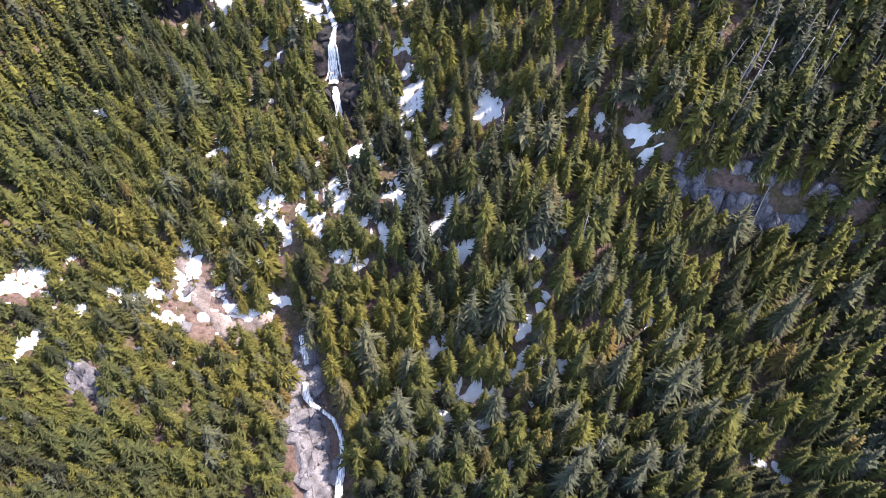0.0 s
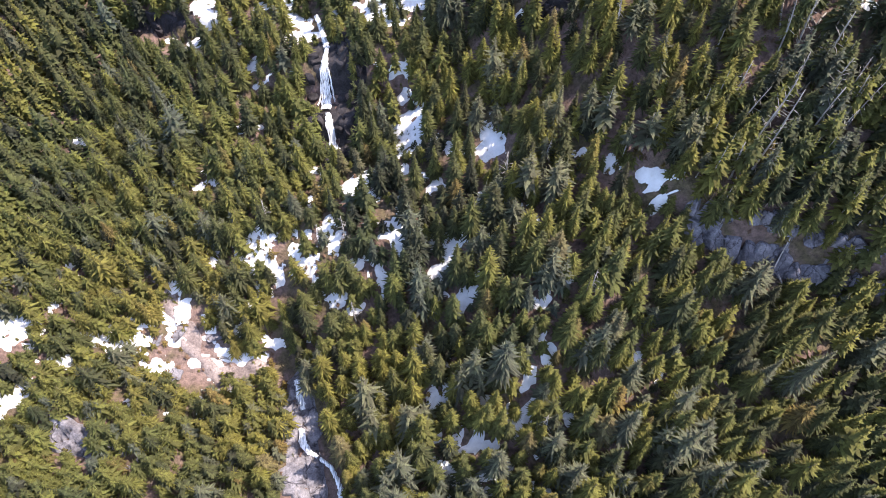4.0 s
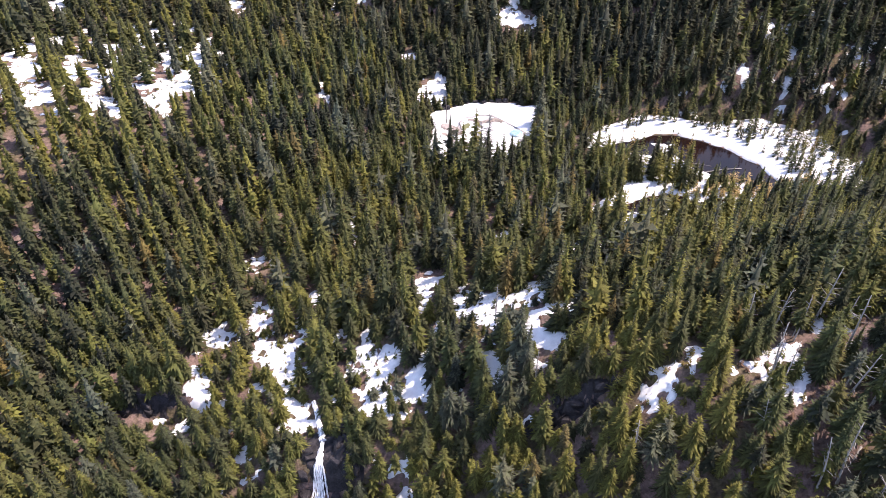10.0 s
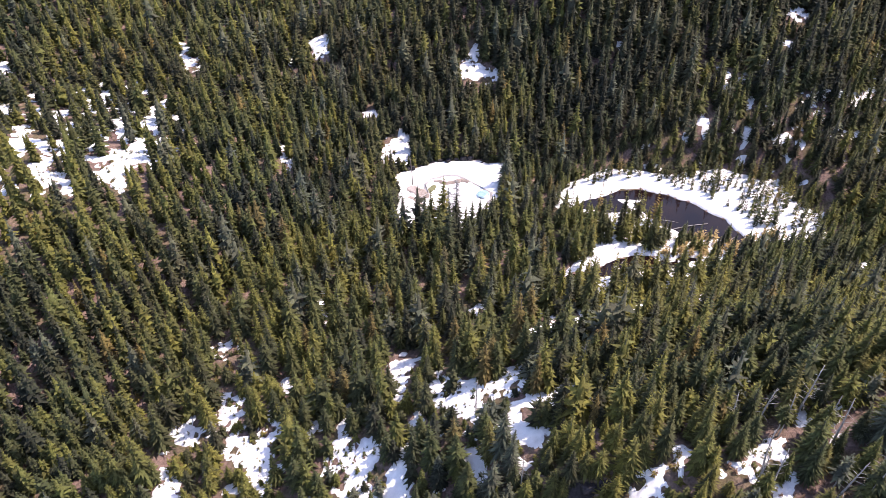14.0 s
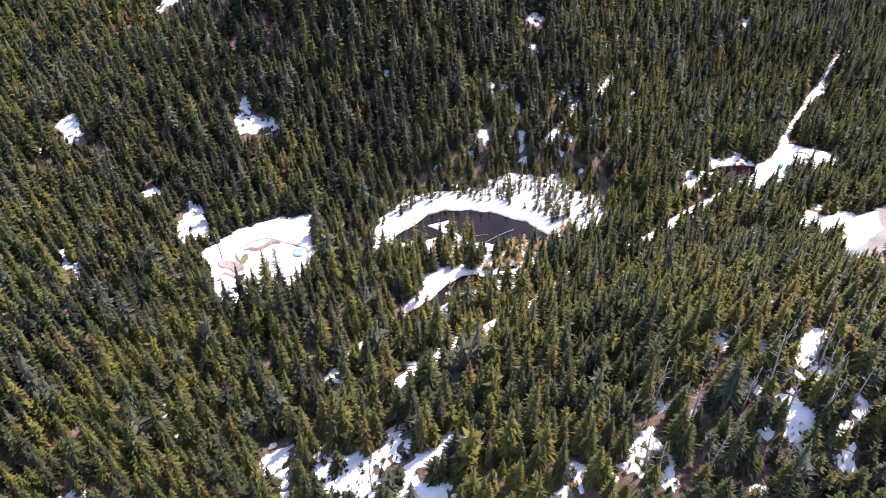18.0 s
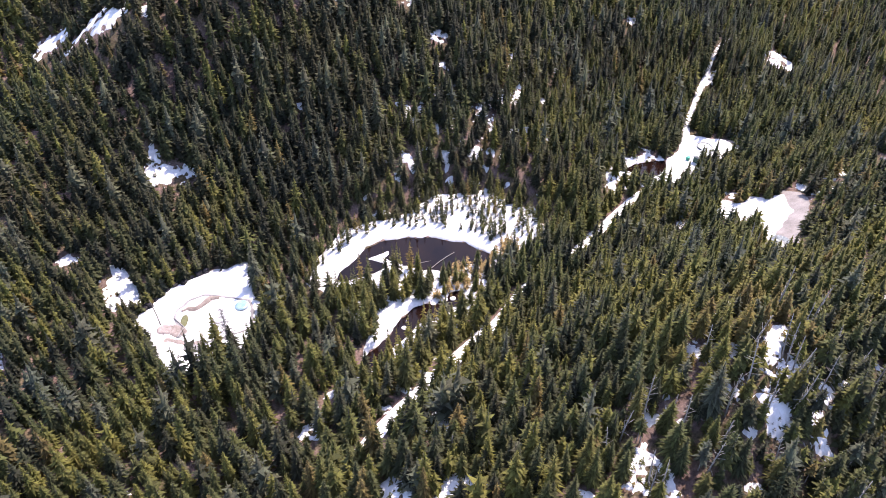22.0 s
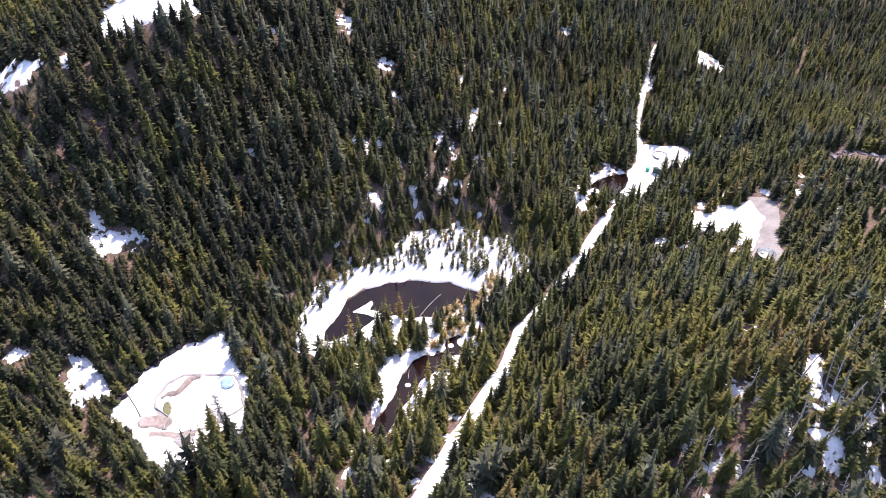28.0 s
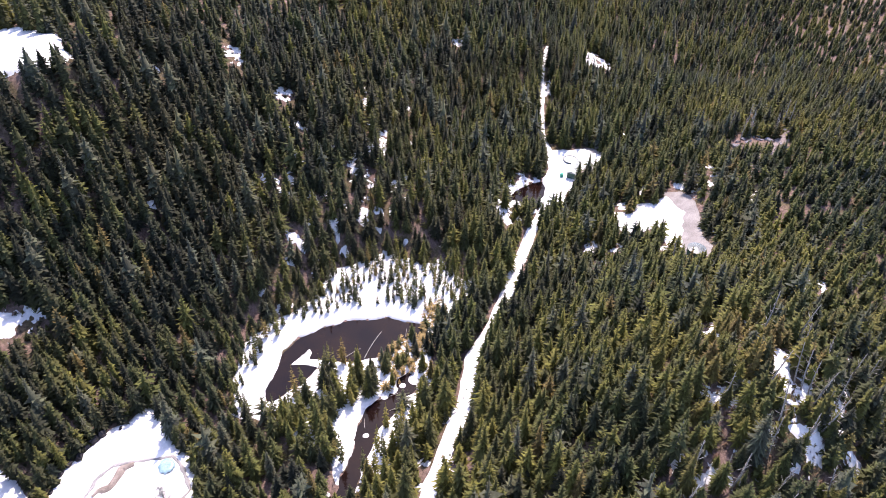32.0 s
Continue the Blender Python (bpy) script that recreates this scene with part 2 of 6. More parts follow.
landform(-20, 55, 40, 9.1)
landform(-20, 20, 36, -11.1)
landform(-22, -20, 40, -8.9)
landform(25, 25, 32, 13.1)
landform(15, 75, 32, 4.6)
landform(50, 50, 32, 13.4)
landform(80, 58, 32, 32.4)
landform(60, 20, 36, -20.2)
landform(70, 90, 32, -10.5)
landform(-60, 65, 45, -20.8)
landform(-65, 10, 45, 17.1)
landform(-70, 140, 54, 7.4)
landform(0, 130, 40, -8.3)
landform(65, 140, 40, -6.1)
landform(50, 230, 54, 35.8)
landform(-20, 240, 54, -21)
landform(110, 190, 50, 0.3)
landform(165, 85, 36, 7.6)
landform(175, 140, 45, -16.3)
landform(230, 170, 54, 1.8)
landform(330, 140, 72, -21.9)
landform(120, 100, 36, -6.4)
landform(20, 180, 40, -11.5)
landform(-110, 220, 63, -8.2)
landform(100, -20, 54, 5.2)
landform(210, 40, 63, 7.6)
landform(30, -60, 54, -8.1)
landform(0, 380, 144, 24.1)
landform(220, 330, 144, 20.7)
landform(30, -170, 135, -75.6)
landform(430, 90, 117, -23.2)
landform(160, -90, 117, 41.4)
landform(-200, 40, 135, 9.1)
landform(-170, 330, 126, 9)
landform(60, 195, 36, -18.2)
landform(290, 230, 72, 10)
landform(40, 120, 36, 4)
landform(11, 267, 22, -9.7)
landform(275, 121, 22, -9.4)
landform(64, 237, 11, 8.2)
landform(30, 253, 11, 6.5)
landform(59, 247, 11, -5.8)
landform(217, 163, 11, 4.9)
landform(74, 53, 11, 4.8)
landform(-2, 49, 11, -4.7)
landform(-24, 221, 11, 4.3)
landform(325, 158, 22, 4.3)
landform(-96, 217, 22, -4.2)
landform(-72, 225, 22, 4.2)
landform(-29, 11, 11, -3.9)
landform(-22, 25, 11, 4.6)
landform(45, 46, 11, 3.8)
landform(22, 36, 11, -4.1)
landform(49, 54, 11, -4)
landform(30, 52, 11, 4.2)
landform(64, 237, 11, 3.8)
landform(29, 206, 11, -3.7)
landform(17, 79, 11, 3.5)
landform(16, 16, 11, 3.5)

CLEARING = [(-3.4, 161), (-2.1, 163.2), (1.1, 164), (4.8, 165.9), (8.2, 167.8), (12.7, 167.8), (16.5, 167.8), (19.2, 167.6), (21.5, 165.6), (26.5, 166.5), (26, 162), (23, 155.3), (22.2, 150.5), (19.4, 144.3), (15.4, 139.3), (5, 138), (-1.5, 140.5), (-2.8, 146), (-2.4, 152), (-2.4, 156)]
POND = [(41.6, 146.4), (45.3, 149), (50, 150.5), (54.9, 152.6), (60, 152.6), (66, 149.6), (70.8, 146.2), (74, 141.8), (77, 138.6), (78, 134.4), (79.2, 130.6), (76.6, 127.6), (74.2, 130.4), (70.7, 131.8), (66, 131.6), (64, 134.8), (61.4, 136.4), (59.6, 139.4), (57.4, 142.2), (54, 143), (50.4, 142.8), (46.6, 144), (42.2, 145)]
CREEK = [(65.1, 124.6), (62.6, 125.2), (58.9, 124.5), (55, 126), (52.2, 126.8), (48.3, 125.7), (43.7, 123.8), (40.3, 122), (35.8, 121), (32.4, 119.4), (30.2, 120.3), (28.4, 118.8), (30.3, 115.8), (34.5, 116.6), (38.9, 118.5), (41.7, 119.1), (46.4, 120.6), (49.8, 121.2), (53.5, 121.1), (56.2, 120.6), (58.7, 121.6), (61.4, 119.8), (63.6, 121.4)]
POND_SNOW = [(36, 150), (43, 157), (51.5, 162.5), (60.6, 162), (70, 158), (84, 161), (97, 151), (100, 127), (89, 124), (79, 126), (71, 122), (63, 117), (54, 115.5), (41, 114), (34, 120), (39, 127), (38, 136), (37, 144)]
ROAD = [(18, 96), (37, 101.7), (45, 104), (52, 105.5), (60, 107.3), (74, 113.2), (86, 114.2), (98, 117), (113, 120.3), (127, 123.6), (143.5, 126.3), (156, 129.5), (166, 136.5), (177, 144), (194, 152.8), (211, 161), (232, 168.5)]
YARD = [(136, 124), (147, 128.5), (152, 132.5), (162, 134.5), (169, 137.5), (177, 128), (175.5, 120.5), (165, 121), (157, 123), (142, 122)]
YARD_POND = [(137, 137), (143, 136.8), (148, 135.2), (151.6, 132.6), (149, 130), (144.5, 128.6), (140, 128.8), (137.6, 131), (138.4, 134)]
LOT = [(153.5, 96.5), (154.2, 90.9), (149, 85.4), (139, 81.4), (132.8, 79.2), (128.8, 76.8), (122.8, 75.4), (121.5, 82.1), (130.8, 86.3), (136.6, 89.4), (143.7, 93)]
LOT_SNOW = [(148, 101.5), (147.6, 96), (152.5, 95), (144.6, 87.4), (138.9, 86), (132, 84.5), (127, 83.5), (127.5, 86.5), (133, 90), (136.2, 92.2), (134, 94), (133.6, 102), (139.1, 104.6), (143.6, 100.5)]
LEDGES = [(-27, 56.5, -9, 55.5, 6.5, 11), (-25, 48.5, -11, 47.5, 4.5, 9), (36, 24.5, 63, 16, 5.5, 9), (-58, -1.5, -49, -4.5, 2.2, 6), (-60, 75, -47, 73, 4.0, 8), (14, 56, 26, 57.5, 4.0, 8)]
GORGE = [(-24, 76), (-20, 64), (-18, 54), (-17, 46), (-20, 34), (-25, 20), (-24, 10), (-20.5, 3), (-18, -6), (-14, -16), (-12, -30), (-8, -50)]


def ground(x, y):
    x, y = np.asarray(x, float), np.asarray(y, float)
    z = np.zeros(np.broadcast(x, y).shape)
    for a, b, r, h in LANDFORMS:
        z = z + h * np.exp(-((x - a) ** 2 + (y - b) ** 2) / (2 * r * r))
    far = smooth(420, 1500, np.hypot(x - 90, y - 110))
    z = z + far * (60 + 90 * grain2(x, y, 900, 5, 3))
    for ax, ay, bx, by, rise, reach in LEDGES:
        # a rock step along the line a-b, higher on its left
        length = math.hypot(bx - ax, by - ay)
        ux, uy = (bx - ax) / length, (by - ay) / length
        u, v = (x - ax) * ux + (y - ay) * uy, -(x - ax) * uy + (y - ay) * ux
        off = np.maximum(np.abs(u - length / 2) - length / 2, 0)
        z = z + rise / 2 * np.tanh(v / 0.9) * np.exp(-(off / 5) ** 2) * np.exp(-(v / reach) ** 2)
    flat = np.zeros(z.shape)
    for outline, level, reach in ((CLEARING, 0.6, 9), (POND_SNOW, 0.25, 10), (YARD, 0.3, 8), (YARD_POND, 0.1, 5)):
        w = smooth(-reach, 0, inside(x, y, outline))
        z, flat = z * (1 - w) + level * w, np.maximum(flat, w)
    d, _ = to_line(x, y, ROAD)
    flat = np.maximum(flat, smooth(6, 2, d))
    flat = np.maximum(flat, smooth(-4, 0, inside(x, y, LOT)))
    z = z + (1 - flat) * (0.9 * grain2(x, y, 14, 2, 3) + 0.35 * grain2(x, y, 3.5, 3, 2)) + flat * 0.08 * grain2(x, y, 3, 4, 2)
    d, s = to_line(x, y, GORGE)
    z = z - (1.0 + 2.2 * smooth(0.3, 0.75, s)) * smooth(5.5, 1.5, d)
    for outline in (POND, CREEK, YARD_POND):
        z = z - 1.1 * smooth(-0.5, 0.6, inside(x, y, outline) + 0.5 * grain2(x, y, 2.2, 9, 2))
    return z


# ---- mesh helpers ----
def mesh_object(name, verts, faces, material, parent=None, label="", smooth_shade=False):
    me = bpy.data.meshes.new(name)
    verts = np.asarray(verts, np.float32)
    faces = np.asarray(faces, np.int32)
    k = faces.shape[1]
    me.vertices.add(len(verts))
    me.vertices.foreach_set("co", verts.ravel())
    me.loops.add(faces.size)
    me.loops.foreach_set("vertex_index", faces.ravel())
    me.polygons.add(len(faces))
    me.polygons.foreach_set("loop_start", np.arange(0, faces.size, k, dtype=np.int32))
    if smooth_shade:
        me.polygons.foreach_set("use_smooth", np.ones(len(faces), bool))
    me.update(calc_edges=True)
    me.materials.append(material)
    ob = new(name, me)
    if parent is not None:
        ob.parent = parent
    if label:
        ob["label"] = label
    return ob


def part(name, bm, material, parent, label=""):
    me = bpy.data.meshes.new(name)
    bm.to_mesh(me)
    bm.free()
    me.materials.append(material)
    ob = new(name, me)
    ob.parent = parent
    if label:
        ob["label"] = label
    return ob


def grid_faces(nx, ny):
    i = np.arange(nx - 1)[:, None] * ny + np.arange(ny - 1)[None]
    i = i.ravel()
    return np.stack([i, i + ny, i + ny + 1, i + 1], 1)


# ---- ground sheet ----
def spread(lo, hi, step, reach):
    """Even steps from lo to hi, then growing ones out to reach on both sides."""
    mid = list(np.arange(lo, hi + 0.01, step))
    out, d = [], step
    while sum(out) < reach:
        d *= 1.22
        out.append(d)
    run = np.cumsum(out)
    return np.array([lo - v for v in run[::-1]] + mid + [mid[-1] + v for v in run])


gx, gy = spread(-130, 330, 1.5, 3500), spread(-60, 290, 1.5, 3500)
X, Y = np.meshgrid(gx, gy, indexing="ij")
Z = ground(X, Y)
tagged(mesh_object("ground", np.stack([X, Y, Z], -1).reshape(-1, 3), grid_faces(len(gx), len(gy)), M_GROUND, smooth_shade=True),
       "brown forest floor of duff, moss and heather under the conifers", "ground", kind="structure")

# ---- snow ----
PATCHES = []


def snow_sheet(name, depth, bounds, step, thick=0.35, level=-99.0):
    """Old snow that lies on the ground where depth(x, y) is positive, with a rounded, melted rim."""
    x0, x1, y0, y1 = bounds
    xs, ys = np.arange(x0, x1 + step, step), np.arange(y0, y1 + step, step)
    x, y = np.meshgrid(xs, ys, indexing="ij")
    d = depth(x, y)
    z = np.maximum(ground(x, y), level) + thick * smooth(-0.4, 1.0, d) + 0.12 * grain2(x, y, 1.8, 21, 2) * smooth(0.2, 1.2, d) - 0.25 * smooth(0.0, -0.8, d)
    keep = (d > -0.9).ravel()
    faces = grid_faces(len(xs), len(ys))
    faces = faces[keep[faces].all(1)]
    if not len(faces):
        return None
    used = np.unique(faces)
    back = np.full(len(keep), -1)
    back[used] = np.arange(len(used))
    return mesh_object(name, np.stack([x, y, z], -1).reshape(-1, 3)[used], back[faces], M_SNOW, smooth_shade=True)


def snow_patch(x, y, rx, ry, turn, steep):
    PATCHES.append((x, y, rx, ry, radians(turn), steep))
    c, s = math.cos(radians(turn)), math.sin(radians(turn))

    m = min(rx, ry)

    def depth(px, py):
        wx, wy = px + 0.85 * m * grain2(px, py, 2.4, 33, 2), py + 0.85 * m * grain2(px, py, 2.4, 34, 2)
        u, v = (wx - x) * c + (wy - y) * s, -(wx - x) * s + (wy - y) * c
        r = np.sqrt((u / (1.14 * rx)) ** 2 + (v / (1.12 * ry)) ** 2) + 1e-6
        wells = 1.6 * smooth(0.06, 0.36, grain2(px, py, 2.1, 36, 2))
        main = (0.95 - r) * m + 0.6 * m * grain2(px, py, max(1.4, 0.8 * m), 31, 3) + 0.3 * grain2(px, py, 0.9, 37, 2) - wells
        bits = 1.3 * (grain2(px, py, 1.5, 38, 2) - 0.3) - 1.6 * smooth(1.25, 1.75, r)
        return np.maximum(main, bits)

    e = 1.6 * max(rx, ry) + 1.8
    ob = snow_sheet("snow_patch", depth, (x - e, x + e, y - e, y + e), 0.3 if e < 6 else 0.45)
    if ob:
        tagged(ob, "patch of old melting snow on the forest floor", "snow", group="snow patches", kind="stuff")


snow_patch(-22.9, 28.3, 0.8, 2.2, 19, 1.27)
snow_patch(-19.1, 25.3, 3.6, 0.9, 17, 1.34)
snow_patch(-16.2, 28.1, 1.2, 2.9, 14, 1.28)
snow_patch(-20.3, 23.3, 1.7, 0.9, 18, 1.39)
snow_patch(-5.3, 45.5, 2.2, 3.4, 5, 1.04)
snow_patch(-3.0, 46.7, 1.1, 3.2, 3, 1.01)
snow_patch(-5.8, 53.9, 1.6, 2.2, 5, 0.93)
snow_patch(8.6, 40.6, 2.0, 2.8, -4, 1.02)
snow_patch(31.6, 28.7, 2.3, 1.0, -21, 1.04)
snow_patch(32.7, 25.7, 0.7, 0.3, -23, 1.10)
snow_patch(21.9, 34.9, 1.2, 0.5, -13, 1.02)
snow_patch(26.1, 32.2, 1.0, 0.5, -17, 1.03)
snow_patch(-0.1, 35.1, 1.4, 1.5, 2, 1.16)
snow_patch(-39.2, 39.7, 1.9, 1.4, 26, 1.04)
snow_patch(-44.9, 39.3, 1.0, 1.1, 29, 1.02)
snow_patch(-29.8, 28.0, 1.6, 0.9, 24, 1.24)
snow_patch(-36.2, 27.0, 1.7, 0.6, 28, 1.24)
snow_patch(-34.5, 49.5, 1.3, 0.9, 21, 0.96)
snow_patch(-31.2, 50.3, 0.6, 0.7, 19, 0.96)
snow_patch(-35.7, 56.7, 0.9, 0.7, 20, 0.88)
snow_patch(-33.4, 61.8, 1.4, 1.1, 18, 0.83)
snow_patch(-62.5, 46.6, 0.8, 1.8, 35, 0.87)
snow_patch(-65.1, 10.4, 3.8, 2.1, 50, 1.12)
snow_patch(-56.7, 7.7, 1.2, 1.2, 48, 1.28)
snow_patch(-52.3, 11.3, 1.4, 0.9, 44, 1.31)
snow_patch(-47.6, 11.7, 2.2, 1.2, 41, 1.38)
snow_patch(-44.4, 9.2, 1.3, 1.3, 40, 1.48)
snow_patch(-35.4, 9.4, 1.6, 1.3, 34, 1.65)
snow_patch(-30.3, 10.4, 2.7, 1.0, 30, 1.70)
snow_patch(-38.6, 10.8, 1.1, 0.9, 36, 1.55)
snow_patch(-32.5, 15.5, 1.2, 0.7, 30, 1.53)
snow_patch(-42.9, 17.0, 1.2, 0.9, 36, 1.36)
snow_patch(-41.7, 14.0, 1.8, 1.3, 36, 1.44)
snow_patch(-62.4, 0.9, 3.5, 1.1, 54, 1.26)
snow_patch(-42.0, 3.0, 1.3, 1.1, 42, 1.65)
snow_patch(-45.2, 1.5, 0.5, 0.8, 45, 1.60)
snow_patch(6.0, -2.8, 2.2, 1.1, -4, 2.57)
snow_patch(7.8, -1.8, 0.7, 1.1, -7, 2.48)
snow_patch(4.1, -0.8, 0.7, 1.6, -2, 2.44)
snow_patch(8.5, -8.1, 1.4, 1.4, -9, 2.97)
snow_patch(8.4, -14.0, 1.4, 1.0, -10, 3.60)
snow_patch(16.0, -7.6, 0.8, 1.4, -19, 2.76)
snow_patch(1.4, -4.7, 0.7, 0.7, 2, 2.74)
snow_patch(2.1, 6.4, 0.7, 2.2, 1, 2.03)
snow_patch(0.3, 3.4, 0.7, 1.4, 3, 2.20)
snow_patch(-15.8, 18.5, 1.4, 0.6, 16, 1.53)
snow_patch(-12.4, 17.0, 0.6, 0.5, 13, 1.59)
snow_patch(5.1, 17.3, 1.3, 1.4, -2, 1.55)
snow_patch(16.5, 15.5, 1.0, 0.9, -13, 1.51)
snow_patch(-8.7, 21.9, 1.1, 1.0, 9, 1.45)
snow_patch(11.7, 2.4, 0.5, 0.9, -11, 2.15)
snow_patch(7.3, 19.7, 0.7, 0.7, -4, 1.45)
snow_patch(50.2, -13.2, 1.5, 0.6, -55, 1.88)
snow_patch(53.5, -15.4, 1.3, 0.4, -59, 1.83)
snow_patch(-63.0, -10.2, 0.7, 1.1, 61, 1.39)
snow_patch(-24.2, 66.6, 2.5, 2.5, 16, 1.04)
snow_patch(-44.5, 76.1, 2.2, 3.4, 25, 0.90)
snow_patch(-43.5, 87.4, 3.7, 2.2, 22, 0.83)
snow_patch(-36.3, 92.0, 2.1, 4.1, 18, 0.80)
snow_patch(-33.2, 83.2, 2.7, 3.3, 18, 0.87)
snow_patch(-28.9, 80.1, 1.9, 4.3, 17, 0.90)
snow_patch(-27.3, 85.6, 2.8, 2.1, 15, 0.86)
snow_patch(-46.9, 69.7, 2.2, 1.8, 28, 0.99)
snow_patch(-51.5, 71.5, 0.9, 0.8, 30, 0.96)
snow_patch(-12.9, 78.7, 1.7, 3.9, 8, 0.90)
snow_patch(-11.9, 72.5, 2.4, 2.4, 8, 0.96)
snow_patch(-4.0, 70.3, 2.2, 3.8, 4, 0.96)
snow_patch(-14.4, 76.5, 1.4, 1.9, 9, 0.92)
snow_patch(-8.3, 74.8, 1.6, 2.0, 6, 0.93)
snow_patch(-3.6, 91.0, 1.4, 4.8, 3, 0.79)
snow_patch(-1.4, 95.4, 2.4, 2.0, 2, 0.76)
snow_patch(4.1, 85.9, 1.8, 5.7, -1, 0.79)
snow_patch(8.7, 81.4, 2.3, 5.7, -4, 0.80)
snow_patch(13.1, 81.0, 4.9, 2.4, -6, 0.78)
snow_patch(16.3, 66.3, 1.2, 2.0, -9, 0.87)
snow_patch(18.7, 68.6, 1.2, 1.0, -11, 0.83)
snow_patch(29.7, 54.2, 1.8, 2.1, -20, 0.89)
snow_patch(32.3, 55.7, 1.5, 1.1, -21, 0.84)
snow_patch(43.2, 55.1, 1.5, 1.7, -28, 0.77)
snow_patch(47.1, 57.2, 1.5, 1.6, -30, 0.74)
snow_patch(47.1, 51.8, 0.9, 2.4, -31, 0.78)
snow_patch(-19.6, 116.0, 1.0, 4.6, 9, 0.67)
snow_patch(-25.4, 95.4, 1.0, 1.5, 13, 0.78)
snow_patch(-39.0, 105.4, 2.6, 2.3, 18, 0.71)
snow_patch(56.8, 43.2, 0.9, 0.6, -40, 0.79)
snow_patch(-18.7, 69.9, 0.9, 1.8, 13, 1.00)
snow_patch(-126.7, 222.0, 3.2, 3.7, 30, 0.38)
snow_patch(-116.3, 174.9, 3.8, 4.7, 34, 0.45)
snow_patch(-106.7, 159.2, 2.6, 3.9, 34, 0.49)
snow_patch(-102.8, 152.1, 2.4, 2.3, 34, 0.51)
snow_patch(-89.0, 155.6, 2.1, 3.9, 30, 0.53)
snow_patch(-94.1, 169.1, 1.7, 3.7, 29, 0.49)
snow_patch(-114.8, 193.7, 2.6, 3.5, 31, 0.43)
snow_patch(-103.9, 177.9, 2.1, 3.2, 30, 0.46)
snow_patch(-91.9, 209.1, 1.2, 6.4, 24, 0.43)
snow_patch(-78.1, 179.7, 1.2, 6.6, 23, 0.49)
snow_patch(-71.7, 163.9, 4.9, 4.3, 24, 0.54)
snow_patch(-73.9, 157.0, 3.0, 3.9, 25, 0.55)
snow_patch(-70.2, 151.5, 1.9, 2.3, 25, 0.58)
snow_patch(-71.5, 230.1, 1.8, 7.9, 17, 0.40)
snow_patch(-67.5, 220.3, 2.7, 4.5, 17, 0.42)
snow_patch(-35.9, 217.3, 1.0, 3.9, 9, 0.43)
snow_patch(-26.0, 220.7, 2.9, 4.9, 7, 0.41)
snow_patch(27.6, 202.9, 0.9, 3.3, -8, 0.46)
snow_patch(-33.1, 170.3, 1.2, 4.6, 11, 0.58)
snow_patch(118.6, 203.6, 1.9, 2.3, -34, 0.40)
snow_patch(74.2, 54.8, 1.0, 1.9, -64, 0.88)
snow_patch(69.8, 52.3, 1.4, 0.9, -65, 0.94)
snow_patch(76.7, 55.3, 0.8, 1.5, -65, 0.85)
snow_patch(64.7, 46.6, 0.9, 1.2, -67, 1.07)
snow_patch(76.0, 44.8, 1.1, 1.5, -71, 0.94)
snow_patch(69.2, 41.2, 0.9, 1.1, -71, 1.07)
snow_patch(65.6, 54.7, 0.4, 0.9, -62, 0.99)
snow_patch(55.0, 56.4, 0.4, 0.8, -57, 1.16)
snow_patch(44.9, 56.3, 2.0, 1.4, -53, 1.33)
snow_patch(47.2, 52.0, 0.9, 2.2, -57, 1.34)
snow_patch(48.2, 58.0, 0.8, 0.9, -53, 1.26)
snow_patch(34.6, 57.9, 1.3, 1.8, -46, 1.50)
snow_patch(-26.6, 223.9, 3.4, 3.7, 4, 0.49)
snow_patch(27.3, 203.0, 1.0, 2.7, -11, 0.55)
snow_patch(-33.4, 170.2, 0.9, 2.6, 8, 0.72)
snow_patch(247.8, 156.1, 3.7, 3.5, -61, 0.39)
snow_patch(249.1, 151.0, 2.1, 2.1, -62, 0.40)
snow_patch(204.0, 155.9, 1.7, 2.7, -57, 0.44)
snow_patch(14.2, 276.3, 6.6, 2.9, -5, 0.35)
snow_patch(46.0, 102.1, 1.2, 2.3, -33, 1.05)
snow_patch(31.5, 88.8, 2.2, 1.1, -29, 1.23)
snow_patch(22.5, 203.4, 5.7, 2.9, -17, 0.74)
snow_patch(21.3, 209.6, 1.3, 3.0, -16, 0.70)
snow_patch(28.9, 253.4, 5.8, 2.8, -15, 0.43)
snow_patch(24.9, 261.9, 7.6, 2.4, -13, 0.43)
snow_patch(118.5, 222.7, 2.4, 4.3, -40, 0.42)
snow_patch(117.6, 203.9, 2.6, 2.2, -43, 0.48)
snow_patch(203.6, 193.9, 2.5, 2.2, -58, 0.42)
snow_patch(240.6, 152.2, 3.9, 2.7, -69, 0.44)
snow_patch(244.5, 147.6, 2.1, 3.5, -71, 0.45)
snow_patch(275.5, 123.4, 5.7, 8.9, -77, 0.47)
snow_patch(201.7, 109.7, 1.0, 3.2, -76, 0.52)
snow_patch(83.6, 68.5, 1.2, 2.7, -82, 0.90)
snow_patch(72.7, 52.3, 1.7, 3.9, -90, 0.96)
snow_patch(76.3, 55.6, 1.2, 2.6, -88, 0.91)
snow_patch(64.7, 46.5, 1.8, 1.3, -94, 1.10)
snow_patch(64.8, 201.1, 1.5, 1.3, -31, 0.62)
snow_patch(111.2, 174.0, 1.4, 2.5, -48, 0.62)
snow_patch(111.1, 168.3, 1.0, 2.5, -49, 0.64)
snow_patch(126.1, 174.6, 0.9, 3.1, -51, 0.58)
snow_patch(95.2, 183.7, 1.0, 2.4, -42, 0.62)
snow_patch(-9.9, 189.6, 3.2, 1.3, -6, 0.89)
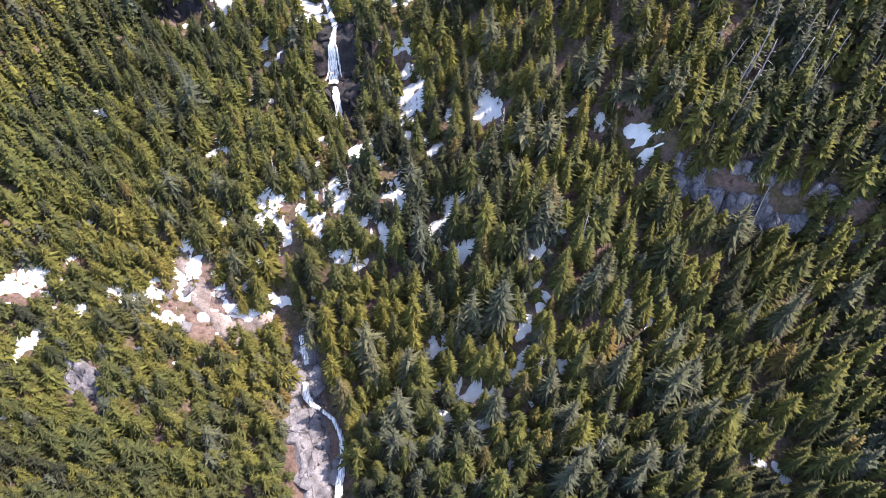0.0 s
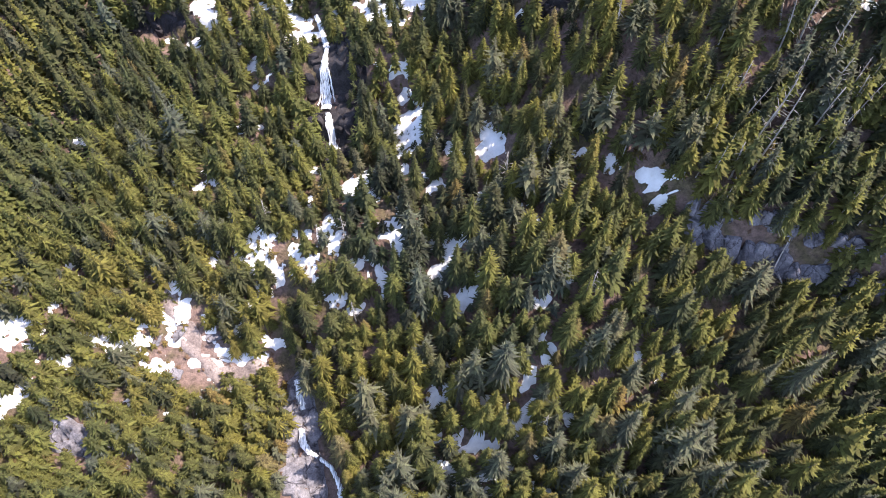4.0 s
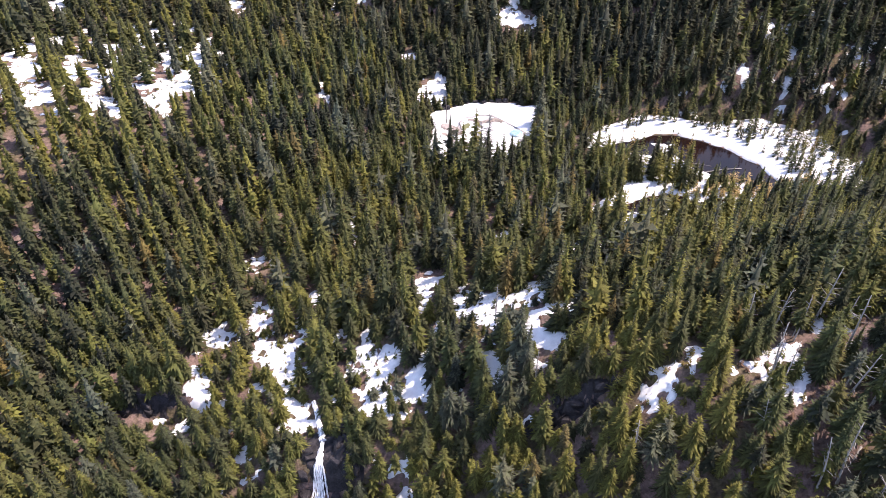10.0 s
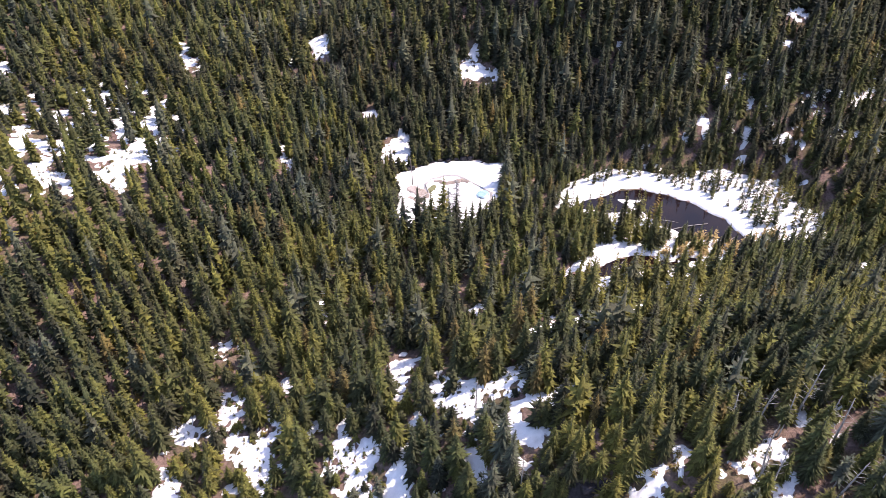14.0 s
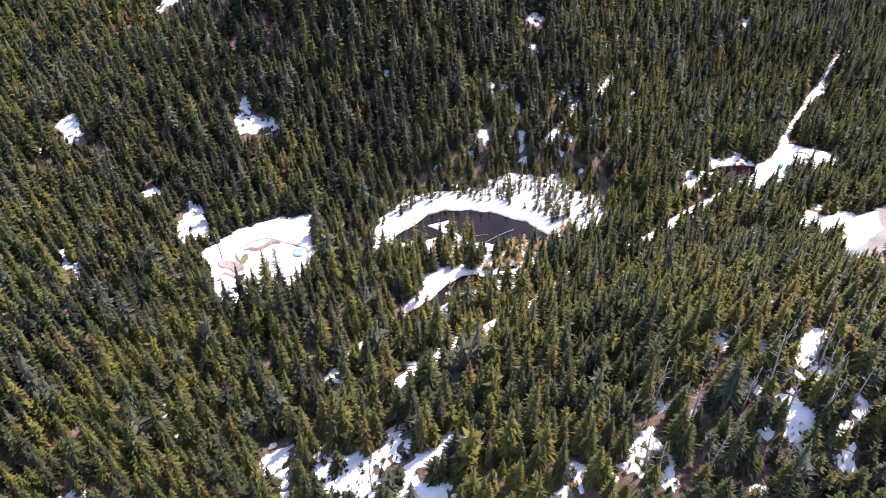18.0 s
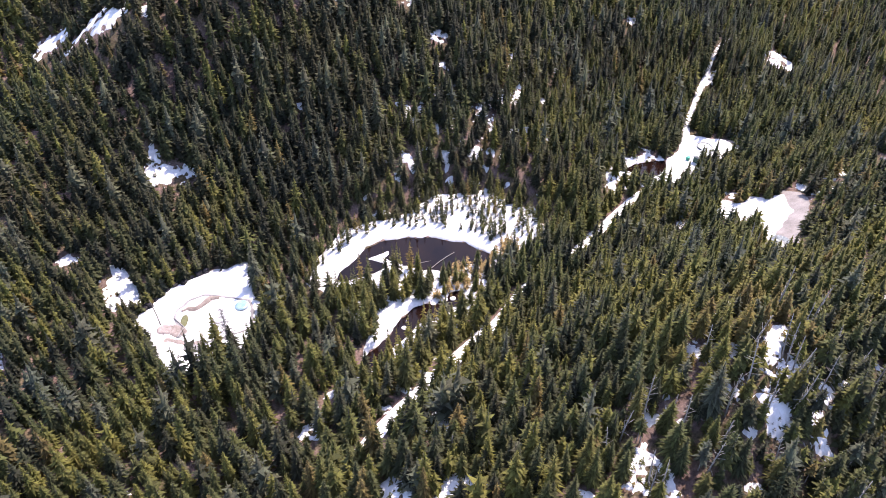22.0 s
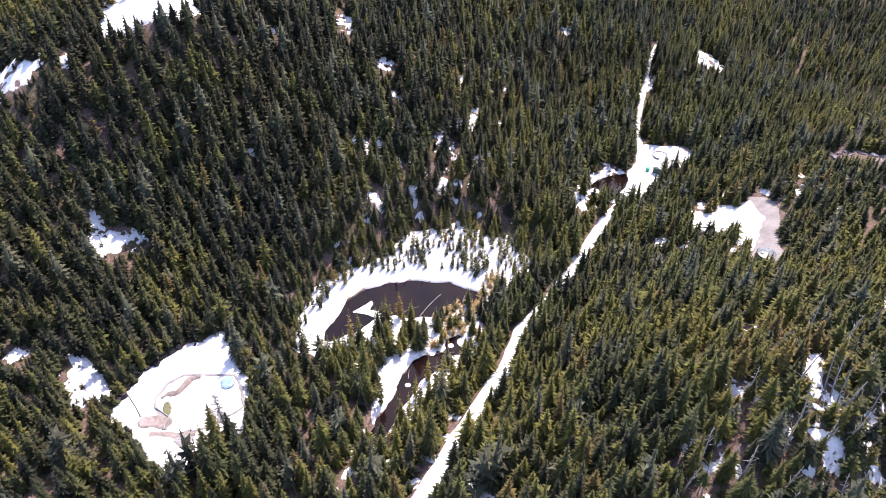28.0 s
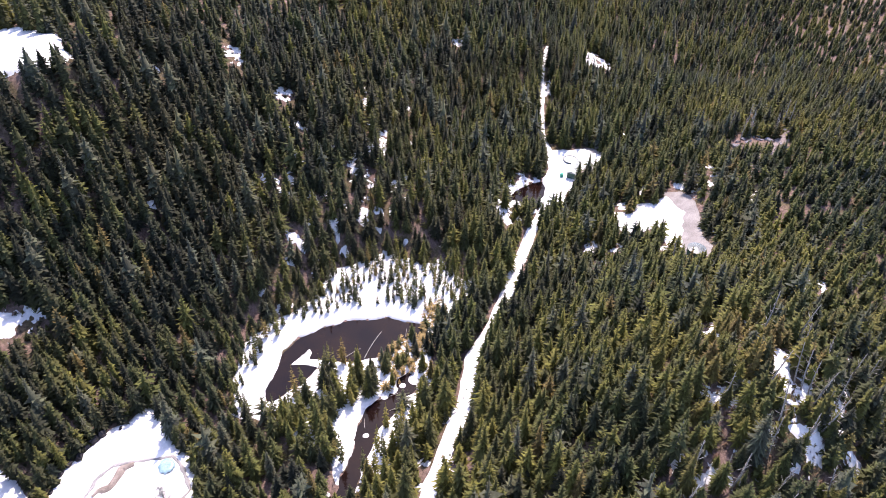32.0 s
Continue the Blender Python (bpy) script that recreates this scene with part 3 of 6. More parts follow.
snow_patch(-4.2, 176.8, 2.4, 3.2, -9, 0.99)
snow_patch(-5.3, 171.1, 1.8, 2.4, -9, 1.05)
snow_patch(150.1, 137.8, 4.5, 1.7, -64, 0.65)
snow_patch(144.6, 137.2, 1.7, 1.9, -64, 0.67)
snow_patch(126.4, 131.4, 2.2, 2.5, -63, 0.73)
snow_patch(139.6, 134.5, 1.5, 3.7, -64, 0.70)
snow_patch(67.5, 63.7, 1.2, 1.4, -73, 0.98)
snow_patch(117.2, 52.2, 1.9, 3.6, -83, 0.73)
snow_patch(31.4, 91.0, 1.6, 2.5, -45, 1.47)
snow_patch(13.0, 109.6, 1.6, 1.8, -26, 1.49)
snow_patch(69.3, 39.7, 1.0, 0.9, -88, 1.08)
snow_patch(39.5, 247.5, 1.4, 2.5, -17, 0.38)
snow_patch(94.0, 226.3, 1.4, 1.9, -32, 0.39)
snow_patch(145.6, 105.3, 1.6, 1.4, -80, 0.7)
snow_patch(124.5, 105.1, 1.7, 2.2, -80, 0.7)
snow_patch(125.0, 98.5, 1.2, 1.5, -80, 0.7)
snow_patch(117.8, 100.1, 0.8, 1.2, -80, 0.7)
snow_patch(157.6, 92.1, 1.6, 1.4, -80, 0.7)
snow_patch(155.6, 87.4, 0.9, 1.2, -80, 0.7)
snow_patch(124.8, 86.8, 0.9, 1.4, -80, 0.7)
snow_patch(-18.4, 18.8, 0.9, 0.6, 19, 1.6)
snow_patch(-12.0, 17.2, 0.7, 0.4, 14, 1.6)
snow_patch(-9.0, 21.8, 1.3, 0.7, 10, 1.6)
snow_patch(-3.5, 19.4, 0.5, 0.6, 5, 1.6)
snow_patch(1.9, 18.1, 0.9, 0.7, 0, 1.6)
snow_patch(5.3, 16.9, 1.0, 0.9, -3, 1.6)
snow_patch(7.1, 20.0, 0.5, 0.6, -5, 1.6)
snow_patch(15.9, 15.6, 1.0, 0.8, -14, 1.6)
snow_patch(17.0, 15.7, 0.6, 0.9, -15, 1.6)
snow_patch(19.6, 17.6, 0.8, 0.4, -17, 1.6)
snow_patch(2.1, 8.7, 0.5, 1.6, -0, 1.6)
snow_patch(0.6, 3.3, 0.9, 1.0, 2, 1.6)
snow_patch(-14.7, 18.5, 0.8, 0.6, 16, 1.6)
snow_patch(-20.8, 23.4, 1.0, 1.0, 20, 1.6)
snow_patch(-26.3, 28.6, 0.6, 0.5, 22, 1.6)
snow_patch(-29.2, 27.7, 1.1, 0.7, 25, 1.6)
snow_patch(13.9, 4.0, 0.5, 0.7, -15, 1.6)
snow_patch(11.7, 1.9, 0.5, 0.8, -13, 1.6)
snow_patch(30.3, 7.2, 0.4, 0.8, -31, 1.6)
snow_patch(34.3, 5.7, 0.4, 0.7, -35, 1.6)
snow_patch(46.2, 17.9, 0.9, 0.3, -37, 1.6)
snow_patch(30.9, 28.6, 1.4, 0.8, -23, 1.6)
snow_patch(32.5, 25.6, 0.5, 0.8, -25, 1.6)
snow_patch(26.1, 32.5, 0.7, 0.5, -18, 1.6)
snow_patch(-37.0, 67.1, 0.5, 0.9, 20, 1.6)
snow_patch(-33.4, 62.4, 0.8, 0.6, 19, 1.6)
snow_patch(-34.2, 49.0, 0.9, 0.8, 22, 1.6)
snow_patch(-32.2, 57.1, 0.9, 0.4, 19, 1.6)
snow_patch(-39.6, 72.5, 0.9, 0.6, 20, 1.6)
snow_patch(-0.9, 35.2, 0.9, 0.7, 2, 1.6)
snow_patch(8.6, 42.6, 1.2, 1.0, -5, 1.6)
snow_patch(-5.3, 44.8, 1.0, 1.0, 5, 1.6)
snow_patch(13.5, 55.2, 0.9, 0.4, -7, 1.1)
snow_patch(30.4, 54.8, 1.2, 1.6, -17, 1.1)
snow_patch(41.1, 53.5, 1.8, 0.7, -23, 1.1)
snow_patch(46.2, 50.5, 0.8, 1.8, -26, 1.1)
snow_patch(56.7, 43.2, 1.2, 0.7, -33, 1.1)
snow_patch(2.6, 83.0, 0.7, 1.0, -0, 1.1)
snow_patch(-27.9, 89.6, 0.8, 2.0, 13, 1.1)


def box(pts, m):
    xs, ys = [p[0] for p in pts], [p[1] for p in pts]
    return (min(xs) - m, max(xs) + m, min(ys) - m, max(ys) + m)


def wander(x, y, size=4.0, amount=1.0):
    return amount * grain2(x, y, size, 41, 3)


tagged(snow_sheet("snow_clearing", lambda x, y: inside(x, y, CLEARING) + 0.5 + wander(x, y, 3, 0.7), box(CLEARING, 3), 0.5, 0.5),
       "bright white snow covering the open clearing", "snow", kind="structure")


def shore(x, y):
    wet = np.maximum(inside(x, y, POND), inside(x, y, CREEK)) + 0.5 * grain2(x, y, 2.2, 9, 2)
    return np.minimum(inside(x, y, POND_SNOW) + wander(x, y, 5, 1.6), -wet - 0.3)


tagged(snow_sheet("snow_shore", shore, box(POND_SNOW, 3), 0.5, 0.45), "white snow bank round the dark pond", "snow", kind="structure")


def lane(x, y):
    d, s = to_line(x, y, ROAD)
    return 1.55 - 0.3 * smooth(0.45, 0.55, s) - 0.4 * smooth(0.74, 0.84, s) - d + wander(x, y, 5, 0.5)


tagged(snow_sheet("snow_road", lane, box(ROAD, 4), 0.6, 0.3), "narrow snow-covered service road through the forest", "road", kind="structure")
tagged(snow_sheet("snow_yard", lambda x, y: np.minimum(inside(x, y, YARD) + wander(x, y, 4, 1.2), -inside(x, y, YARD_POND) - 0.4), box(YARD, 3), 0.5, 0.4),
       "snow-covered yard round the tank and shed", "snow", kind="structure")


SCRAPS = []


def scraps(label, cx, cy, rx, ry, turn, amount, size):
    """Many small leftovers of snow over a stretch of forest floor."""
    c, s = math.cos(radians(turn)), math.sin(radians(turn))

    def depth(x, y):
        u, v = (x - cx) * c + (y - cy) * s, -(x - cx) * s + (y - cy) * c
        r = np.sqrt((u / rx) ** 2 + (v / ry) ** 2)
        wet = np.maximum(np.maximum(inside(x, y, POND), inside(x, y, CREEK)), np.maximum(inside(x, y, LOT), inside(x, y, YARD_POND)))
        return np.minimum(1.6 * (grain2(x, y, size, 51, 3) - 0.55 + amount) - 1.2 * smooth(0.7, 1.0, r), -wet - 0.4)

    SCRAPS.append((depth, cx, cy, max(rx, ry)))
    e = max(rx, ry)
    ob = snow_sheet("snow_scraps", depth, (cx - e, cx + e, cy - e, cy + e), 0.42, 0.3)
    if ob:
        tagged(ob, label, "snow", kind="stuff")


scraps("scattered snow above the waterfall", -2, 76, 40, 16, 0, 0.38, 3.0)
scraps("scattered snow on the sunny slope above the gorge", -45, 16, 28, 20, 0, 0.27, 2.3)
scraps("scattered snow below the waterfall", -8, 32, 30, 16, 0, 0.36, 2.6)
scraps("scattered snow along the lower gorge", 10, -2, 18, 18, 0, 0.27, 3.0)
scraps("scattered snow on the hillside", -92, 180, 38, 44, 20, 0.42, 3.4)
scraps("scattered snow on the knoll", 76, 54, 36, 18, -20, 0.22, 2.2)
scraps("scattered snow under trees behind the pond", 88, 142, 18, 18, 0, 0.42, 3.0)
scraps("scattered snow in the flat valley", 40, 112, 34, 14, 10, 0.26, 2.8)
scraps("scattered snow on the wooded slope", 110, 175, 60, 26, 15, 0.18, 2.8)
scraps("scattered snow round the yard's pool", 139, 133, 15, 8, 0, 0.55, 3.0)
scraps("scattered snow by the gravel lot", 150, 88, 30, 24, 0, 0.16, 3.0)
scraps("scattered snow on the far ridge", 210, 110, 40, 30, 0, 0.14, 3.5)


def water_sheet(name, outline, level, label):
    x0, x1, y0, y1 = box(outline, 1.5)
    xs, ys = np.arange(x0, x1, 1.0), np.arange(y0, y1, 1.0)
    x, y = np.meshgrid(xs, ys, indexing="ij")
    keep = (inside(x, y, outline) > -1.6).ravel()
    f = grid_faces(len(xs), len(ys))
    f = f[keep[f].all(1)]
    tagged(mesh_object(name, np.stack([x, y, 0 * x + level], -1).reshape(-1, 3), f, M_WATER), label, "water", kind="structure")


water_sheet("water_pond", POND, -0.12, "dark brown still water of the beaver pond")
water_sheet("water_creek", CREEK, -0.14, "dark slow creek below the pond")
water_sheet("water_yard_pond", YARD_POND, -0.2, "small dark pool beside the yard")

# gravel lot
x0, x1, y0, y1 = box(LOT, 2)
xs, ys = np.arange(x0, x1, 0.22), np.arange(y0, y1, 0.22)
x, y = np.meshgrid(xs, ys, indexing="ij")
keep = (inside(x, y, LOT) + wander(x, y, 4, 0.8) > 0).ravel()
f = grid_faces(len(xs), len(ys))
f = f[keep[f].all(1)]
tagged(mesh_object("gravel_lot", np.stack([x, y, ground(x, y) + 0.08], -1).reshape(-1, 3), f, M_GRAVEL, smooth_shade=True),
       "pale gravel parking lot partly covered by snow", "lot", kind="structure")


# ---- trees ----
def conifer(seed, whorls, per, width=0.12, bare=0.1, ragged=0.25, sprays=1, slim=1.0, gaps=0.06, core=1.0):
    """Crown of a conifer one metre high: whorls of narrow folded boughs round a dense inner cone."""
    rng = np.random.RandomState(seed)
    verts, faces = [], []
    if core:
        for low, high, r in ((bare + 0.04, bare + 0.62 * (1 - bare), 0.40 * core), (bare + 0.36 * (1 - bare), 0.97, 0.26 * core)):
            i, sides = len(verts), 5
            turn = rng.rand()
            for k in range(sides):
                a = 6.283 * (k + turn) / sides
                q = width * r * (0.8 + 0.4 * rng.rand())
                verts.append((q * math.cos(a), q * math.sin(a), low + 0.03 * rng.rand()))
            verts.append((0.0, 0.0, high))
            faces += [(i + k, i + (k + 1) % sides, i + sides) for k in range(sides)]
    for w in range(whorls):
        s = w / (whorls - 1)
        z = bare + (1 - bare) * s * 0.985
        r = width * (1 - s) ** 0.82 + 0.012
        r *= 0.7 if s < 0.1 else (1 + 0.1 * math.sin(9 * s + seed))
        n = max(4, round(per * (1 - 0.5 * s)))
        a0 = rng.rand() * 6.28
        for k in range(n):
            if rng.rand() < gaps:
                continue
            a = a0 + 6.283 * (k + 0.6 * rng.rand()) / n
            q = r * (1 + ragged * (rng.rand() * 2 - 1.0))
            zz = z + (rng.rand() - 0.5) * 0.9 / whorls
            drop = q * (0.28 - 0.65 * s + 0.4 * rng.rand())
            ca, sa = math.cos(a), math.sin(a)
            half = slim * (q * (0.13 + 0.07 * rng.rand()) + 0.005)
            roll = half * 0.9 * (rng.rand() - 0.5)
            i = len(verts)
            if sprays == 1:
                base = 0.22
                verts += [(ca * q * base - sa * half, sa * q * base + ca * half, zz - drop * 0.15 + roll), (ca * q, sa * q, zz - drop), (ca * q * base + sa * half, sa * q * base - ca * half, zz - drop * 0.15 - roll)]
                faces += [(i, i + 1, i + 2)]
                continue
            mid = 0.4 + 0.15 * rng.rand()
            verts += [(0.0, 0.0, zz + 0.015), (ca * q * mid - sa * half, sa * q * mid + ca * half, zz - drop * 0.6 - 0.008 + roll), (ca * q, sa * q, zz - drop),
                      (ca * q * mid + sa * half, sa * q * mid - ca * half, zz - drop * 0.6 - 0.008 - roll)]
            faces += [(i, i + 1, i + 2), (i, i + 2, i + 3)]
            if sprays > 1:
                for side in (-1, 1):
                    j = len(verts)
                    b = a + side * (0.35 + 0.25 * rng.rand())
                    cb, sb = math.cos(b), math.sin(b)
                    g = q * (0.7 + 0.25 * rng.rand())
                    verts += [(ca * q * 0.3, sa * q * 0.3, zz - drop * 0.2 + 0.004), (cb * g * 0.75 - side * sb * half * 0.8, sb * g * 0.75 + side * cb * half * 0.8, zz - drop * 0.85), (cb * g, sb * g, zz - drop * 1.05)]
                    faces += [(j, j + 1, j + 2)]
    i = len(verts)
    verts += [(0.011, 0, 0.86), (-0.008, 0.009, 0.86), (0, 0, 1.02), (-0.006, -0.011, 0.86)]
    faces += [(i, i + 1, i + 2), (i + 1, i + 3, i + 2)]
    return np.array(verts, np.float32), np.array(faces, np.int32)


def trunk_shape(sides=5, thick=0.016):
    v, f = [], []
    for z, r in ((-0.06, thick), (0.35, thick * 0.7), (0.93, thick * 0.15)):
        for k in range(sides):
            a = 6.283 * k / sides
            v.append((r * math.cos(a), r * math.sin(a), z))
    for q in range(2):
        for k in range(sides):
            a, b = q * sides + k, q * sides + (k + 1) % sides
            f += [(a, b, b + sides), (a, b + sides, a + sides)]
    return np.array(v, np.float32), np.array(f, np.int32)


CORE = [(0, -30), (-5, 40), (20, 110), (90, 125), (170, 130)]


def scatter(x0, x1, y0, y1, gap, seed):
    rng = np.random.RandomState(seed)
    xs, ys = np.arange(x0, x1, gap), np.arange(y0, y1, gap * 0.87)
    x, y = np.meshgrid(xs, ys, indexing="ij")
    x = x + (np.arange(len(ys)) % 2)[None] * gap / 2
    x = (x + (rng.rand(*x.shape) - 0.5) * gap * 0.8).ravel()
    y = (y + (rng.rand(*y.shape) - 0.5) * gap * 0.75).ravel()
    return x, y, rng


# open rock where no tree hides the view down: the falls, gorge, cliff, outcrops
OPENINGS = [(-18.7, 53.5, 2.4, 8.5, 0.05, 1.3), (-19.5, -8, 4.0, 14, 0.12, 2.2), (-21.5, 6, 1.8, 5, 0.1, 1.8), (48.0, 19.6, 10.5, 1.3, -0.3, 2.6), (-53, -3.4, 3.2, 1.8, -0.3, 1.8),
            (-40, 13, 4.5, 8, 0.3, 1.6), (-53, 73, 5, 1.8, 0.1, 1.0), (20, 56, 3.5, 1.0, 0.1, 1.6), (185, 78, 9, 4, -1.3, 0.8), (-1.3, 176, 1.9, 8, 0.0, 0.75), (67, 248, 15, 14, -0.4, 1.3), (123.5, 79.3, 3.2, 2.4, -1.45, 0.74), (144.9, 132.6, 6.2, 4.0, -1.1, 0.68), (139, 97.5, 6.0, 4.0, -1.3, 1.1)]


def allowed(x, y):
    """How tall a tree may stand here: none in water, on roads and snow, low ones on the near side of snow."""
    top = np.full(len(x), 40.0)
    for outline, m in ((CLEARING, 0.5), (POND, 0.3), (CREEK, 0.5), (YARD, 0.8), (YARD_POND, 0.3), (LOT, 0.5), (LOT_SNOW, 0.0)):
        top = np.where(inside(x, y, outline) > -m, 0, top)
    wet = np.maximum(inside(x, y, POND), inside(x, y, CREEK))
    top = np.where((wet > np.where(y < 123, -3.7, np.where((x > 77) & (y > 127), -22.0, np.where(y > 140, -11.0, -5.5)))) & (inside(x, y, POND_SNOW) > 0) & ~((y < 143) & (x < 58) & (wet < -4.0)) & ~((x > 55) & (x < 79) & (y > 119) & (y < 131.5) & (wet < -0.2)), 0, top)
    d, s = to_line(x, y, ROAD)
    top = np.where(d < 2.1 - 0.65 * smooth(0.5, 0.6, s) - 0.2 * smooth(0.74, 0.84, s), 0, top)
    d, _ = to_line(x, y, GORGE)
    top = np.where(d < 0.9 + 2.1 * smooth(43, 47, y) * smooth(64, 60, y) + 1.7 * smooth(9, 5, y), 0, top)
    for depth, a, b, reach in SCRAPS:
        near = np.nonzero((np.abs(x - a) < reach) & (np.abs(y - b) < reach) & (top > 0))[0]
        if len(near):
            top[near] = np.where(depth(x[near], y[near] + 0.6) > 0.1, 0, top[near])
    for a, b, rx, ry, t, steep in PATCHES + OPENINGS:
        c, s = math.cos(t), math.sin(t)
        u, v = (x - a) * c + (y - b) * s, -(x - a) * s + (y - b) * c
        edge = np.sqrt(np.clip(1 - (u / (0.92 * rx + 0.2)) ** 2, 0, 1)) * 0.9 * ry
        near = (np.abs(u) < 0.92 * rx + 0.2) & (v < edge)
        lim = np.clip(-edge - v, 0, None) * steep + np.where(v < -edge, 0.6, 0.0)
        top = np.where(near, np.minimum(top, lim), top)
    return top


def height_at(x, y, rng):
    h = 10.4 + 2.4 * grain2(x, y, 40, 61, 2) + rng.randn(len(x)) * 1.9
    h = h - 2.4 * smooth(92, 62, y) - 1.2 * smooth(5, -25, x) * smooth(110, 80, y) + 2.2 * np.exp(-(((x - 35) / 45) ** 2 + ((y + 10) / 35) ** 2)) + 2.5 * np.exp(-(((x - 40) / 70) ** 2 + ((y - 205) / 30) ** 2))
    h = h + 7.5 * np.exp(-(((x - 7) / 9) ** 2 + ((y - 133) / 8) ** 2)) + 3.0 * np.exp(-(((x - 52) / 20) ** 2 + ((y - 112) / 9) ** 2))
    h = h * (1 - 0.12 * smooth(62, 90, y) - 0.08 * smooth(175, 200, y))
    h = h * (1 - 0.28 * smooth(85, 125, x) * smooth(112, 100, y)) * (1 - 0.2 * np.exp(-(((x + 50) / 25) ** 2 + ((y - 2) / 20) ** 2)))
    wet = inside(x, y, POND_SNOW)
    copse = (y < 143) & (x < 58)
    h = np.where((wet > -1) & ~copse, h * 0.5, np.where(wet > -7, h * 0.85, h))
    return np.clip(h, 3.0, 19)


def clump(seed, whorls, per, slim):
    """A broad bushy crown: a leader and two or three lower tops grown together."""
    rng = np.random.RandomState(seed)
    V, F, n = [], [], 0
    for k in range(rng.randint(3, 5)):
        size = 1.0 if k == 0 else 0.55 + 0.3 * rng.rand()
        v, f = conifer(seed * 7 + k, whorls if k == 0 else max(5, whorls * 2 // 3), per, 0.17 + 0.05 * rng.rand(), 0.04, 0.6, slim=slim, gaps=0.12, core=1.0 if k == 0 else 0)
        a, d = rng.rand() * 6.28, 0.0 if k == 0 else 0.10 + 0.09 * rng.rand()
        v = v * np.array((size * 1.05, size * 1.05, size), np.float32) + np.array((d * math.cos(a), d * math.sin(a), 0.0), np.float32)
        V.append(v), F.append(f + n)
        n += len(v)
    return np.concatenate(V), np.concatenate(F)


# crowns by distance; in each list the narrow spires come first, then ragged ones, the bushy ones last
SHAPES = {"close": [conifer(10 + s, 24, 21, w, b, g, slim=0.72) for s, (w, b, g) in enumerate(((0.13, 0.06, 0.35), (0.145, 0.08, 0.4), (0.16, 0.06, 0.45), (0.15, 0.14, 0.5), (0.165, 0.2, 0.6), (0.18, 0.1, 0.55)))] + [clump(s, 13, 17, 0.72) for s in (11, 12, 13)],
          "full": [conifer(s, 18, 15, w, b, g) for s, (w, b, g) in enumerate(((0.16, 0.06, 0.3), (0.175, 0.08, 0.35), (0.185, 0.06, 0.4), (0.17, 0.12, 0.45), (0.2, 0.1, 0.5)))] + [clump(s, 8, 11, 1.2) for s in (14, 15)],
          "mid": [conifer(20 + s, 13, 11, w, 0.05, 0.35, slim=1.8, core=1.5) for s, w in enumerate((0.155, 0.175, 0.19, 0.205, 0.23))],
          "far": [conifer(40 + s, 9, 9, w, 0.05, 0.3, slim=2.3, core=1.6) for s, w in enumerate((0.185, 0.2, 0.215, 0.24))], "remote": [conifer(80 + s, 4, 6, 0.4, 0.05, 0.3, slim=2.2) for s in range(3)],
          "half": [conifer(95 + s, 8, 9, w, 0.04, 0.4, slim=1.5) for s, w in enumerate((0.19, 0.21, 0.23, 0.25))],
          "slim": [conifer(90 + s, 13, 10, 0.105, 0.05, 0.5, slim=1.2, core=0) for s in range(4)], "young": [conifer(60 + s, 6, 9, 0.24, 0.03, 0.45, slim=1.4, core=0) for s in range(4)],
          "tufted": [conifer(70 + s, 14, 12, w, b, 0.6, slim=1.3, gaps=0.2, core=0) for s, (w, b) in enumerate(((0.15, 0.42), (0.17, 0.34), (0.14, 0.5), (0.18, 0.28)))]}


def bushiness(x, y):
    """Share of broad bushy crowns: high on the sunny slope west of the gorge, low in the dense timber."""
    return np.clip(0.06 + 0.8 * smooth(-20, -34, x) * smooth(62, 38, y) + 0.25 * smooth(70, 95, x) * smooth(112, 98, y), 0, 1)


def forest(name, x, y, h, tint, kind, label, rng, material=None):
    """One joined stand of trees."""
    V, F, A, n = [], [], [], 0
    g = ground(x, y)
    count = len(SHAPES[kind])
    which = (rng.rand(len(x)) * count * 0.72).astype(int)
    if kind in ("close", "full", "mid", "far"):
        which = np.where(rng.rand(len(x)) < bushiness(x, y), count - 1 - (rng.rand(len(x)) < 0.5), which)
        which = np.where((tint > 0.97) & (rng.rand(len(x)) < 0.6), count - 2, which)
    else:
        which = rng.randint(0, count, len(x))
    for w, (v, f) in enumerate(SHAPES[kind]):
        k = np.nonzero(which == w)[0]
        if not len(k):
            continue
        a = rng.rand(len(k)) * 6.283
        wide = h[k] * (0.85 + 0.35 * rng.rand(len(k))) * (12.0 / np.clip(h[k], 4, 18)) ** 0.4 * (1 + 0.2 * smooth(170, 195, y[k]))
        c, s = np.cos(a) * wide, np.sin(a) * wide
        lean = (rng.rand(2, len(k)) - 0.5) * 0.06
        px = x[k, None] + v[None, :, 0] * c[:, None] - v[None, :, 1] * s[:, None] + v[None, :, 2] * (h[k] * lean[0])[:, None]
        py = y[k, None] + v[None, :, 0] * s[:, None] + v[None, :, 1] * c[:, None] + v[None, :, 2] * (h[k] * lean[1])[:, None]
        pz = g[k, None] + v[None, :, 2] * h[k, None]
        V.append(np.stack([px, py, pz], -1).reshape(-1, 3))
        F.append((f[None] + (np.arange(len(k)) * len(v))[:, None, None] + n).reshape(-1, 3))
        A.append(np.repeat(tint[k], len(v)))
        n += len(k) * len(v)
    ob = mesh_object(name, np.concatenate(V), np.concatenate(F), material or M_LEAF)
    att = ob.data.attributes.new("tint", "FLOAT", "POINT")
    att.data.foreach_set("value", np.concatenate(A).astype(np.float32))
    return tagged(ob, label, "trees", kind="stuff")


